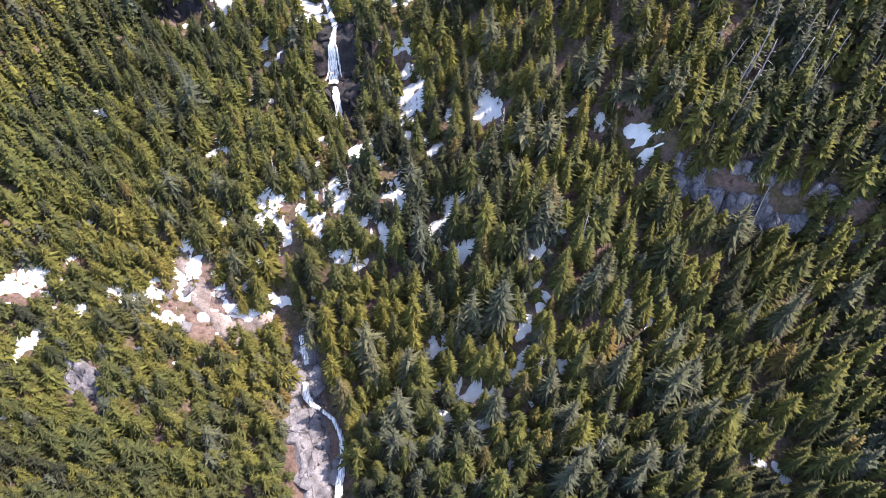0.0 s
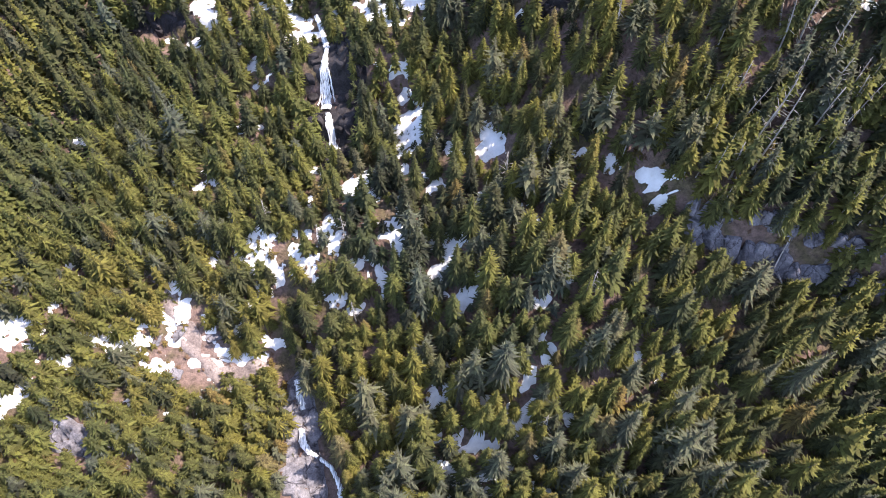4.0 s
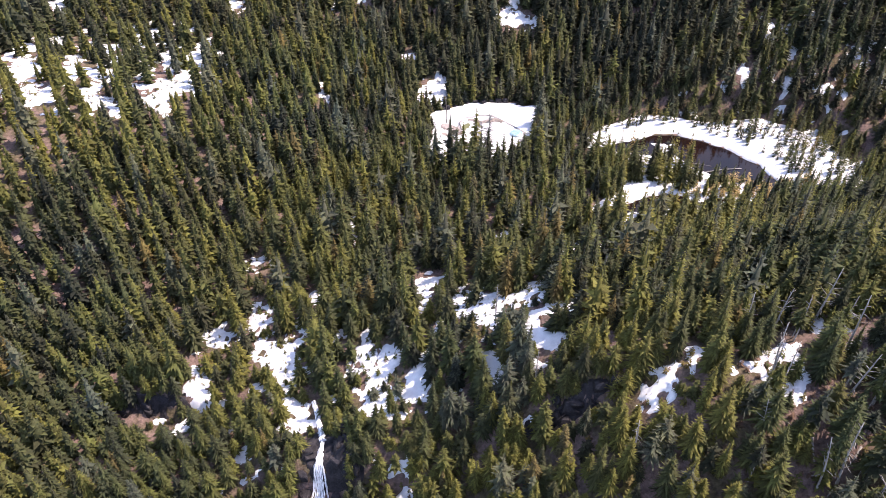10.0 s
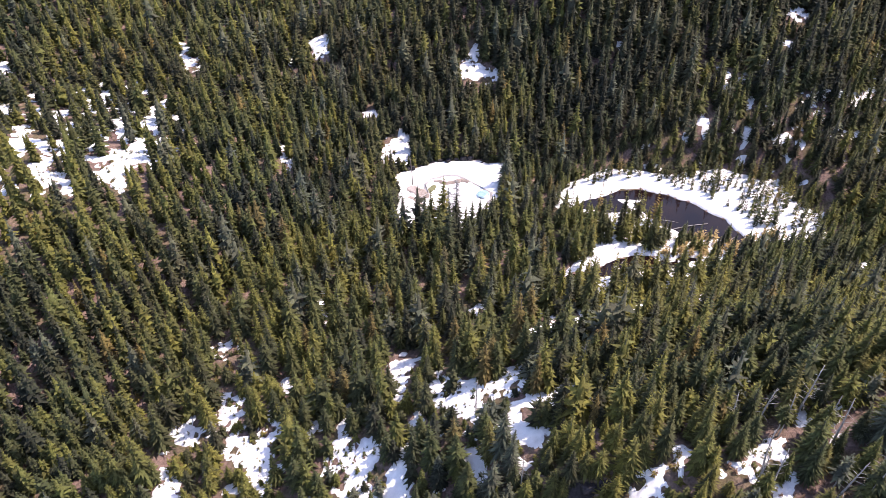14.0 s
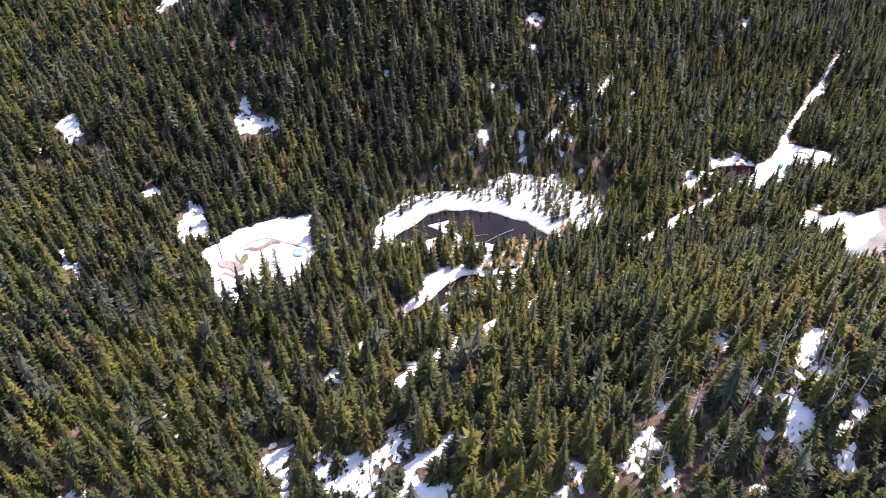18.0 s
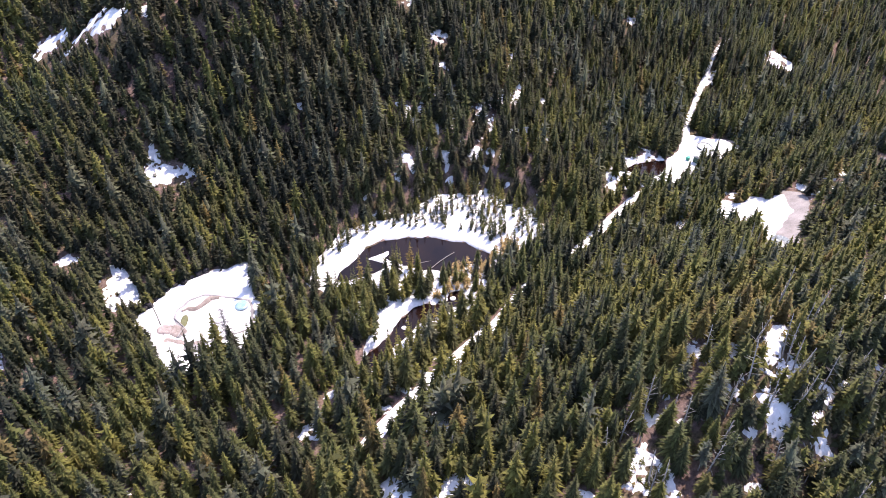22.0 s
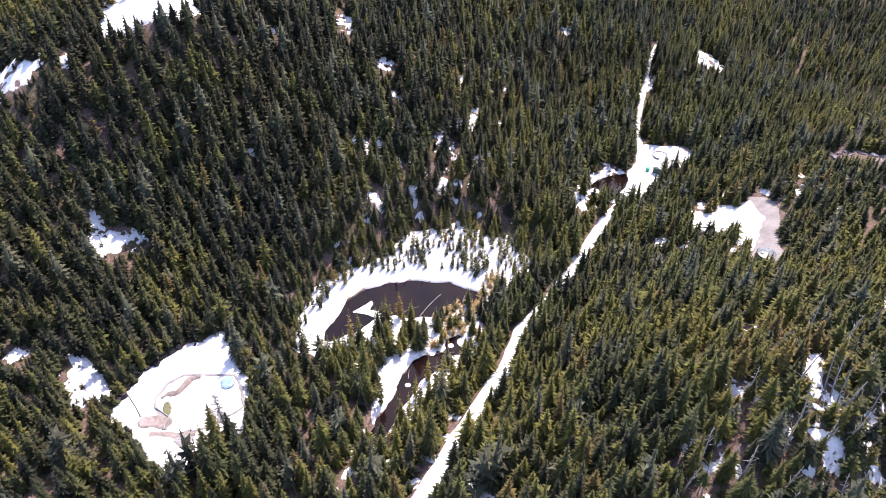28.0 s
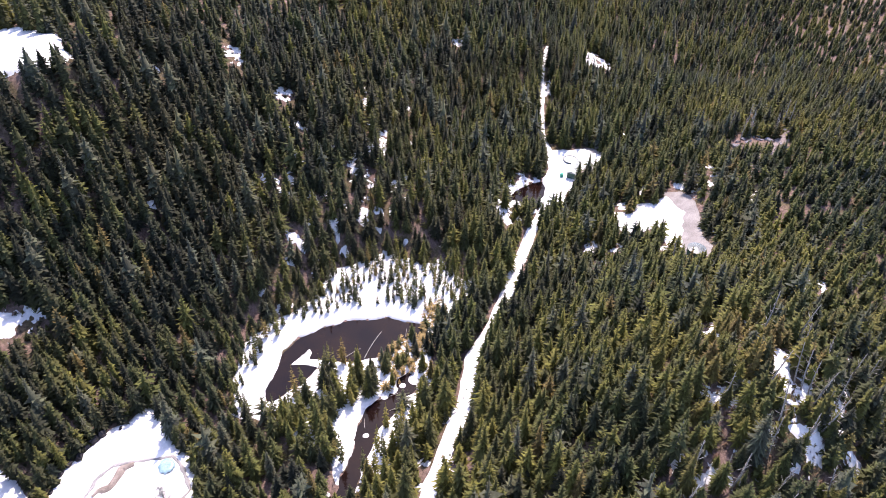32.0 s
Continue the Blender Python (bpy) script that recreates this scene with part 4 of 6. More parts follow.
def stems(x, y, h, label, material, rng, thick=0.016, tilt=0.05):
    """The joined trunks of one stand."""
    v, f = trunk_shape(5, thick)
    lean = (rng.rand(2, len(x)) - 0.5) * 2 * tilt
    pz = ground(x, y)[:, None] + v[None, :, 2] * h[:, None]
    px = x[:, None] + (v[None, :, 0] + v[None, :, 2] * lean[0][:, None]) * h[:, None]
    py = y[:, None] + (v[None, :, 1] + v[None, :, 2] * lean[1][:, None]) * h[:, None]
    ob = mesh_object("tree_trunks", np.stack([px, py, pz], -1).reshape(-1, 3), (f[None] + (np.arange(len(x)) * len(v))[:, None, None]).reshape(-1, 3), material)
    return tagged(ob, label, "trees", kind="stuff")


def tone_at(x, y, rng):
    """0 dark spruce green, 1 grey-green; olive between. Some shade is put in by place."""
    t = 0.42 + 0.34 * grain2(x, y, 26, 71, 2) + 0.28 * rng.randn(len(x))
    # lower tone carries shade on the backlit hillside and steep slope, besides dark spruces
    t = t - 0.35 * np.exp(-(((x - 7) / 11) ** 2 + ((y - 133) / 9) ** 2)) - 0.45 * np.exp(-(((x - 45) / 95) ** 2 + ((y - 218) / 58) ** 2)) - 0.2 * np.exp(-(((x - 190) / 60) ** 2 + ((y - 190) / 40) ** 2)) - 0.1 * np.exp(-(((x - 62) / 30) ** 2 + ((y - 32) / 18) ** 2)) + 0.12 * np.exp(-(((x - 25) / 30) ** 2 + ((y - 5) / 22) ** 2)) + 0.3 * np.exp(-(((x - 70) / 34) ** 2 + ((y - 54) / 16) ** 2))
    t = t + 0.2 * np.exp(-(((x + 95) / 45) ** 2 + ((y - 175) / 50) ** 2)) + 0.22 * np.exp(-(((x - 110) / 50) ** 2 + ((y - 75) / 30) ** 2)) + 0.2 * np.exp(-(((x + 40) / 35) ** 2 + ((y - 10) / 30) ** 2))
    grey = rng.rand(len(x)) < 0.06 + 0.12 * np.exp(-(((x - 20) / 30) ** 2 + ((y - 5) / 35) ** 2))
    bronze = 0.74 + 0.16 * np.exp(-(((x - 74) / 36) ** 2 + ((y - 54) / 17) ** 2)) + 0.06 * np.exp(-(((x + 40) / 30) ** 2 + ((y - 15) / 26) ** 2))
    return np.where(grey, 1.0, np.where(rng.rand(len(x)) < 0.02, 0.9, np.clip(t, 0, bronze)))


def crown_and_trunk(name, seed, width, label):
    """A single standing conifer one metre high: trunk and crown."""
    tree = tagged(new(name), label, "tree", group="single conifers")
    v, f = conifer(seed, 18, 11, width * 1.15, 0.07, 0.45, 2)
    mesh_object("crown", v, f, M_LEAF_OWN, tree)
    v, f = trunk_shape(7)
    mesh_object("trunk", v, f, M_BARK, tree, "grey-brown bark")
    return tree


def stand_singles(x, y, h, rng):
    protos = [crown_and_trunk("conifer", 100 + k, w, label) for k, (w, label) in enumerate((
        (0.12, "slender green fir beside melting snow patches"), (0.16, "broad olive-green hemlock with drooping boughs"), (0.135, "dark green spruce among its dense neighbours"),
        (0.11, "narrow yellow-green cedar with ragged crown"), (0.175, "bushy conifer with pale sunlit branch tips")))]
    g = ground(x, y)
    count = len(protos)
    for i in range(len(x) - 1, -1, -1):
        m = Matrix.LocRotScale((x[i], y[i], g[i]), Euler((rng.randn() * 0.02, rng.randn() * 0.02, rng.rand() * 6.28)), (h[i] * (0.85 + 0.3 * rng.rand()),) * 2 + (h[i],))
        if i >= count:
            copy_thing(protos[i % count], m)
        else:
            protos[i].matrix_basis = m


def plant():
    x, y, rng = scatter(-150, 330, -70, 320, 3.25, 11)
    d, _ = to_line(x, y, CORE)
    keep = d < 100
    x2, y2, _ = scatter(-160, 450, -80, 370, 4.2, 13)
    d2, _ = to_line(x2, y2, CORE)
    x, y = np.concatenate([x[keep], x2[d2 >= 100]]), np.concatenate([y[keep], y2[d2 >= 100]])
    x3, y3, _ = scatter(-95, 80, -45, 92, 3.7, 16)
    x, y = np.concatenate([x, x3]), np.concatenate([y, y3])
    h = height_at(x, y, rng)
    h[-len(x3):] *= 0.75
    top = allowed(x, y)
    d, _ = to_line(x, y, CORE)
    steep_slope = np.exp(-(((x - 62) / 28) ** 2 + ((y - 34) / 16) ** 2))
    keep = (top > 1.6) & (rng.rand(len(x)) < 0.98 - 0.12 * steep_slope - 0.3 * np.exp(-(((x + 92) / 32) ** 2 + ((y - 178) / 40) ** 2)) - 0.35 * np.exp(-(((x - 68) / 34) ** 2 + ((y - 55) / 12) ** 2)) - 0.5 * np.exp(-(((x + 4) / 30) ** 2 + ((y - 75) / 11) ** 2)) * smooth(-0.1, 0.4, grain2(x, y, 9, 19, 2)))
    h = np.minimum(h, top)
    x, y, h, d = x[keep], y[keep], h[keep], d[keep]
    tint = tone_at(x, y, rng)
    h = np.where(tint > 0.97, np.minimum(h * 1.25, 18), h)
    # the stretch by the falls and the gorge, and the pond and clearing, stand as single trees
    single = ((np.abs(x + 2) < 46) & (np.abs(y - 22) < 48) & (rng.rand(len(x)) < 0.2)) | ((x > -12) & (x < 95) & (y > 105) & (y < 170) & (rng.rand(len(x)) < 0.14))
    single &= h > 5
    stand_singles(x[single], y[single], h[single], rng)
    near, mid, far = (d < 60) & ~single, (d >= 60) & (d < 140) & ~single, d >= 140
    shady = near & (rng.rand(len(x)) < 0.6 * np.exp(-(((x - 64) / 24) ** 2 + ((y - 36) / 15) ** 2)) ** 0.7)
    near &= ~shady
    close = near & (y < 66) & (x > -72) & (x < 86)
    near &= ~close
    forest("forest", x[close], y[close], h[close], tint[close], "close", "mixed green, olive and grey-green conifers round the gorge", rng)
    stems(x[close], y[close], h[close], "brown trunks of the conifers round the gorge", M_BARK, rng, 0.013, 0.0)
    forest("forest", x[near], y[near], h[near], tint[near], "full", "dense stand of dark green and olive conifers", rng)
    stems(x[near], y[near], h[near], "brown trunks of the dense conifer stand", M_BARK, rng, 0.013, 0.0)
    xs, ys, _ = scatter(32, 100, 18, 58, 3.1, 31)
    more = (allowed(xs, ys) > 4) & (rng.rand(len(xs)) < 0.9 * np.exp(-(((xs - 64) / 26) ** 2 + ((ys - 35) / 12) ** 2)))
    xb, yb, _ = scatter(32, 72, 14, 36, 2.5, 34)
    rise = (xb - 36) * 0.30 + (yb - 24.5) * 0.954
    band = (rise > 1.2) & (rise < 9) & (allowed(xb, yb) > 3) & (rng.rand(len(xb)) < 0.75)
    xs, ys = np.concatenate([xs[more], xb[band]]), np.concatenate([ys[more], yb[band]])
    tall = np.concatenate([h[shady] * 1.1, np.minimum(6 + 4 * rng.rand(len(xs)), allowed(xs, ys))])
    x, y, h, tint, d = np.concatenate([x, xs]), np.concatenate([y, ys]), np.concatenate([h, tall[len(tall) - len(xs):]]), np.concatenate([tint, tone_at(xs, ys, rng)]), np.concatenate([d, 0 * xs])
    shady, near, mid, far = [np.concatenate([m, np.full(len(xs), v)]) for m, v in ((shady, True), (near, False), (mid, False), (far, False))]
    forest("sparse_forest", x[shady], y[shady], tall, tint[shady], "tufted", "thin-crowned conifers on the steep shaded slope", rng)
    stems(x[shady], y[shady], tall, "bare grey lower trunks on the steep shaded slope", M_SNAG, rng, 0.017, 0.03)
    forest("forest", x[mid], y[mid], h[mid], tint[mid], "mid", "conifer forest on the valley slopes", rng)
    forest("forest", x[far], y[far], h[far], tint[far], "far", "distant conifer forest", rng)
    x, y, rng = scatter(-110, 250, -60, 230, 2.9, 14)
    d, _ = to_line(x, y, CORE)
    top = allowed(x, y)
    keep = (d < 75) & ((top > 0.3) | ((rng.rand(len(x)) < 0.16) & (np.maximum(inside(x, y, CLEARING), inside(x, y, POND)) < 0))) & (rng.rand(len(x)) < 0.4)
    x, y, top = x[keep], y[keep], top[keep]
    forest("undergrowth", x, y, np.minimum(1.2 + 2.0 * rng.rand(len(x)) ** 2, np.clip(top, 0.9, 9)), np.clip(tone_at(x, y, rng) + 0.15, 0, 0.9), "young", "young conifers and low shrubs between the trees", rng)
    x, y, rng = scatter(-95, 85, -45, 95, 3.4, 17)
    keep = (allowed(x, y) > 1.5) & (rng.rand(len(x)) < 0.75 - 0.4 * np.exp(-(((x - 62) / 28) ** 2 + ((y - 34) / 16) ** 2)))
    x, y = x[keep], y[keep]
    xa, ya, _ = scatter(-60, 190, 95, 175, 2.1, 23)
    rim = np.maximum(inside(xa, ya, CLEARING), np.maximum(inside(xa, ya, YARD), 2.2 - to_line(xa, ya, ROAD)[0]))
    wet = np.maximum(inside(xa, ya, POND_SNOW), np.maximum(inside(xa, ya, CREEK), inside(xa, ya, YARD_POND)))
    ok = (rim < -0.5) & (rim > -3.6) & (wet < -0.5) & (allowed(xa, ya) > 1.5)
    xb, yb, _ = scatter(64, 215, 38, 116, 3.0, 24)
    fine = (allowed(xb, yb) > 1.5) & (grain2(xb, yb, 11, 25, 2) > -0.35)
    xc, yc, _ = scatter(-80, -22, -30, 50, 2.7, 26)
    left = (allowed(xc, yc) > 1.5) & (grain2(xc, yc, 8, 27, 2) > -0.3)
    xd, yd, _ = scatter(-120, 120, 178, 330, 4.1, 28)
    hill = allowed(xd, yd) > 1.5
    x, y = np.concatenate([x, xa[ok], xb[fine], xc[left], xd[hill]]), np.concatenate([y, ya[ok], yb[fine], yc[left], yd[hill]])
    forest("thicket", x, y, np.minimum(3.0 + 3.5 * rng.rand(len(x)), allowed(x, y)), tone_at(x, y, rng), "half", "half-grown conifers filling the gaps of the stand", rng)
    # slender young trees on the pond's snowy shore, and the copse by the creek
    x, y, rng = scatter(36, 104, 113, 166, 1.9, 21)
    wet = np.maximum(inside(x, y, POND), inside(x, y, CREEK))
    bank = inside(x, y, POND_SNOW)
    north = (bank > -2) & (wet < -4.2) & ((y > 143) | (x > 78)) & (grain2(x, y, 6, 22, 2) + 0.4 * rng.randn(len(x)) > -0.12 - 0.5 * smooth(6, 0, bank))
    copse = (bank > -2) & (wet < -0.8) & (x < 59) & (y < 143) & (y > 122) & (rng.rand(len(x)) < 0.24)
    copse |= (bank > -3) & (wet < -0.9) & (x < 56) & (y <= 124) & (rng.rand(len(x)) < 0.3)
    marsh = (wet < -0.4) & (x > 58) & (x < 80) & (y > 122) & (y < 131.5) & (rng.rand(len(x)) < 0.3)
    rim = (bank > 0) & (wet < -0.6) & (wet > -4.5) & (y > 140) & (rng.rand(len(x)) < 0.05)
    road, _ = to_line(x, y, ROAD)
    h = np.where(copse, 6 + 5.5 * rng.rand(len(x)), np.where(marsh, 2.5 + 3.5 * rng.rand(len(x)), 2.6 + 4.8 * rng.rand(len(x))))
    h = np.where(rim, 1.2, h)
    keep = (north | copse | marsh | rim) & (road > 3)
    x, y, h = x[keep], y[keep], h[keep]
    x, y, h = np.append(x, (59.2, 55.8)), np.append(y, (138.4, 139.6)), np.append(h, (9.5, 9.0))
    forest("young_trees", x, y, h, np.clip(tone_at(x, y, rng) + 0.1, 0, 0.9), "slim", "slender young conifers standing in the snow by the pond", rng)
    # heather and seedlings that stand out of the melting patches
    x, y, rng = scatter(-125, 250, -45, 230, 1.35, 18)
    close = np.zeros(len(x), bool)
    for a, b, rx, ry, t, steep in PATCHES:
        close |= np.hypot(x - a, y - b) < 1.1 * max(rx, ry)
    slope = (x < -22) & (x > -75) & (y > -25) & (y < 42) & (rng.rand(len(x)) < 0.55)
    close |= slope
    x, y = x[close], y[close]
    keep = ((allowed(x, y) < 3) | (x < -22)) & (grain2(x, y, 3.2, 39, 2) + 0.35 * rng.randn(len(x)) > 0.0) & (np.maximum(np.maximum(inside(x, y, CLEARING), inside(x, y, POND)), to_line(x, y, GORGE)[0] < 3) < 0.5)
    x, y = x[keep], y[keep]
    forest("heather", x, y, 0.7 + 1.3 * rng.rand(len(x)) ** 2, np.clip(tone_at(x, y, rng) + 0.1, 0, 0.9), "young", "low heather and seedlings showing through the melting snow", rng)
    # rusty heather and bracken on the shaded slope, the knoll and round the creek
    x, y, rng = scatter(-75, 112, -30, 80, 1.7, 32)
    rusty = np.exp(-(((x - 62) / 30) ** 2 + ((y - 36) / 18) ** 2)) + 0.8 * np.exp(-(((x - 66) / 34) ** 2 + ((y - 56) / 14) ** 2)) + 0.5 * np.exp(-(((x + 35) / 26) ** 2 + ((y - 18) / 22) ** 2)) + 0.35 * np.exp(-(((x + 5) / 30) ** 2 + ((y - 30) / 26) ** 2))
    keep = (rng.rand(len(x)) < rusty) & (grain2(x, y, 7, 33, 2) > -0.25) & (to_line(x, y, GORGE)[0] > np.where(y > 10, 1.0, 3.5))
    x, y = x[keep], y[keep]
    forest("bracken", x, y, 0.5 + 0.9 * rng.rand(len(x)), np.full(len(x), 0.5), "young", "rusty brown bracken and heather on the forest floor", rng, M_RUST)
    x, y, rng = scatter(-420, 900, -330, 720, 13.0, 12)
    keep = (x < -160) | (x > 450) | (y < -80) | (y > 370)
    x, y = x[keep], y[keep]
    h = height_at(x, y, rng) * 1.35
    forest("forest", x, y, h, tone_at(x, y, rng), "remote", "far conifer forest round the valley", rng)


plant()


# shrubs in the wet ground between pond and creek
x, y, rng = scatter(56, 100, 118, 142, 1.5, 15)
wet = np.maximum(inside(x, y, POND), inside(x, y, CREEK))
spot = np.exp(-(((x - 67) / 12) ** 2 + ((y - 128) / 5) ** 2)) + np.exp(-(((x - 84) / 5) ** 2 + ((y - 129) / 3) ** 2))
keep = (wet < 0.6) & (spot > 0.45) & (rng.rand(len(x)) < 0.8)
forest("shrubs", x[keep], y[keep], 1.5 + 2.2 * rng.rand(keep.sum()), rng.rand(keep.sum()), "young", "dry yellow-brown shrubs on the pond's marshy edge", rng, M_DRY)


# ---- rock, water and wood ----
def block(size, seed, chips=16, bevel=0.06):
    """A bmesh of one broken rock block."""
    rng = random.Random(seed)
    bm = bmesh.new()
    for _ in range(chips):
        p = Vector((rng.uniform(-1, 1), rng.uniform(-1, 1), rng.uniform(-1, 1)))
        m = max(abs(c) for c in p)
        p = p / m * rng.uniform(0.82, 1.0)
        bm.verts.new((p.x * size[0] / 2, p.y * size[1] / 2, p.z * size[2] / 2))
    out = bmesh.ops.convex_hull(bm, input=bm.verts[:])
    bmesh.ops.delete(bm, geom=[g for g in out["geom_interior"] if isinstance(g, bmesh.types.BMVert)], context="VERTS")
    bmesh.ops.bevel(bm, geom=bm.edges[:], offset=bevel * min(size), segments=1, affect="EDGES")
    return bm


def rocks(name, label, material, places, piece="block"):
    """A rock mass of several blocks: places of (x, y, lift, size, turn, tilt)."""
    cx, cy = sum(p[0] for p in places) / len(places), sum(p[1] for p in places) / len(places)
    cz = float(ground(cx, cy))
    thing = tagged(new(name), label, "rock")
    thing.matrix_basis = pose(cx, cy, cz)
    for k, (x, y, lift, size, turn, tilt) in enumerate(places):
        ob = part(piece, block(size, hash((round(x * 7), round(y * 5), k)) & 0xFFFF), material, thing)
        ob.matrix_basis = pose(x - cx, y - cy, float(ground(x, y)) - cz + lift, tilt, 0, turn)
    return thing


def broken(x, y, size, seed):
    """Height of blocky bedrock: tilted slabs between joints."""
    u, v = x / size, y / size
    iu, iv = np.floor(u).astype(np.int64), np.floor(v).astype(np.int64)
    first, second, rise = np.full(x.shape, 9.0), np.full(x.shape, 9.0), np.zeros(x.shape)
    for du in (-1, 0, 1):
        for dv in (-1, 0, 1):
            a, b = iu + du, iv + dv
            px, py = a + lattice(a, b, seed), b + lattice(a, b, seed + 1)
            d = np.hypot(u - px, (v - py) * 0.8)
            z = lattice(a, b, seed + 2) + 0.9 * (lattice(a, b, seed + 3) - 0.5) * (u - px) + 0.9 * (lattice(a, b, seed + 4) - 0.5) * (v - py)
            nearer = d < first
            second = np.where(nearer, first, np.minimum(second, d))
            rise, first = np.where(nearer, z, rise), np.minimum(first, d)
    return rise, smooth(0.0, 0.10, second - first)


def rock_sheet(name, label, depth, bounds, size, high, material, seed, step=0.35, bed=None):
    """Bare bedrock lying open where depth(x, y) is positive."""
    x0, x1, y0, y1 = bounds
    xs, ys = np.arange(x0, x1 + step, step), np.arange(y0, y1 + step, step)
    x, y = np.meshgrid(xs, ys, indexing="ij")
    d = depth(x, y)
    rise, joint = broken(x + 0.4 * grain2(x, y, 2.0, seed, 2), y + 0.4 * grain2(x, y, 2.0, seed + 9, 2), size, seed)
    if bed:
        high = high * (0.15 + 0.85 * smooth(0.6, 2.2, to_line(x, y, bed)[0]))
    z = ground(x, y) + 0.25 + (high * rise * joint - 0.3 * high * (1 - joint)) * smooth(-0.2, 0.8, d) + 0.05 * grain2(x, y, 0.7, seed + 5, 2) - 0.7 * smooth(0.1, -0.8, d)
    keep = (d > -0.8).ravel()
    f = grid_faces(len(xs), len(ys))
    f = f[keep[f].all(1)]
    used = np.unique(f)
    back = np.full(len(keep), -1)
    back[used] = np.arange(len(used))
    return tagged(mesh_object(name, np.stack([x, y, z], -1).reshape(-1, 3)[used], back[f], material), label, "rock", kind="structure")


def along(line, reach, amount=1.2, from_y=None):
    def depth(x, y):
        d, s = to_line(x, y, line)
        out = reach - d + wander(x, y, 3.5, amount)
        return out if from_y is None else np.minimum(out, from_y - y)
    return depth


rock_sheet("rock_gorge", "pale granite bedrock scoured by the creek", along([(-22, 8), (-21.3, 0), (-20.4, -6), (-18.6, -12), (-17.5, -20), (-15, -34)], 2.1), (-30, -8, -36, 12), 3.6, 1.5, M_ROCK, 201)
rock_sheet("rock_cliff", "fractured grey cliff face", along([(38, 23.0), (45, 20.8), (54, 18), (61, 15.8)], 0.55, 1.4), (31, 69, 9, 29), 2.6, 2.0, M_CLIFF, 211)
rock_sheet("rock_outcrop", "bare grey rock face among trees", along([(-56, -2.6), (-50.5, -4.6)], 2.1, 1.0), (-62, -45, -10, 3), 1.2, 1.2, M_ROCK, 221)
rock_sheet("rock_creek", "pinkish bare rock of the upper creek", along([(-46, 24), (-43, 18), (-39, 11), (-33, 8), (-28, 9)], 1.3, 1.6), (-52, -22, 2, 30), 3.0, 0.5, M_PINK, 231)
rock_sheet("rock_falls", "dark wet rock face round the waterfall", along([(-18.5, 61), (-16.6, 56), (-16.2, 50), (-17.2, 45)], 3.6, 1.4), (-26, -9, 40, 66), 1.8, 1.3, M_DARK_ROCK, 241, 0.35, [(-19.2, 63), (-19.4, 58), (-19.6, 55), (-19.2, 52), (-18.5, 49), (-17.3, 45)])
rock_sheet("rock_ridge", "pale open rock on the ridge", along([(162, 79), (174, 76), (188, 72), (204, 70)], 1.4, 2.4), (154, 212, 60, 90), 4.0, 0.8, M_PINK, 251, 0.6)
# the face's shade is put into its near-black colour
rock_sheet("rock_knoll", "shaded brown rock under the ridge snow", along([(13, 55.5), (20, 56), (27, 57)], 0.35, 1.5), (8, 32, 50, 62), 2.0, 1.0, M_DARK_ROCK, 261)
# same near-black colour as at the falls, far darker than the granite
rock_sheet("rock_step", "brown rock step below the snow patches", along([(-60, 74), (-54, 73.4), (-47, 72.4)], 0.6, 1.7), (-65, -42, 68, 79), 2.0, 1.0, M_DARK_ROCK, 271)


def flow(name, line, widths, parent, lift=0.35, seed=1):
    """A white ribbon of running water over the ground along a line."""
    pts = []
    for (ax, ay), (bx, by) in zip(line, line[1:]):
        n = max(2, int(math.hypot(bx - ax, by - ay) / 0.3))
        pts += [(ax + (bx - ax) * i / n, ay + (by - ay) * i / n) for i in range(n)]
    pts.append(line[-1])
    rng = np.random.RandomState(seed)
    verts, across = [], 7
    for i, (px, py) in enumerate(pts):
        s = i / (len(pts) - 1)
        w = np.interp(s, np.linspace(0, 1, len(widths)), widths) * (0.92 + 0.16 * rng.rand())
        qx, qy = pts[min(i + 1, len(pts) - 1)]
        ox, oy = pts[max(i - 1, 0)]
        d = math.hypot(qx - ox, qy - oy)
        nx, ny = -(qy - oy) / d, (qx - ox) / d
        px, py = px + 0.08 * rng.randn(), py + 0.05 * rng.randn()
        for k in range(across):
            u = k / (across - 1) * 2 - 1
            x, y = px + nx * u * w / 2, py + ny * u * w / 2
            verts.append((x, y, float(ground(px, py)) + lift + 0.18 * (1 - u * u) - 0.12 * abs(u) ** 3 + 0.05 * rng.randn()))
    ob = mesh_object(name, verts, grid_faces(len(pts), across), M_FOAM, parent, smooth_shade=True)
    return ob


falls = tagged(new("waterfall"), "white waterfall in two drops between dark wet rocks", "waterfall")
flow("stream", [(-22, 70), (-20.3, 65), (-19.2, 61)], [0.8, 1.0, 1.0], falls, 0.7, 3)
flow("upper_fall", [(-19.2, 61), (-19.4, 58), (-19.6, 55), (-19.4, 52.5)], [0.6, 1.1, 1.7, 1.8], falls, 0.8, 4)
flow("veil", [(-19.9, 57.4), (-20.7, 55), (-20.9, 53.2)], [0.15, 0.3, 0.25], falls, 0.9, 5)
flow("veil", [(-18.9, 57.8), (-18.3, 55.5), (-18.0, 54)], [0.2, 0.35, 0.2], falls, 0.9, 6)
flow("lower_fall", [(-19.0, 51.5), (-18.5, 49), (-17.8, 46.8), (-17.3, 45)], [1.0, 1.3, 1.5, 1.4], falls, 0.75, 7)

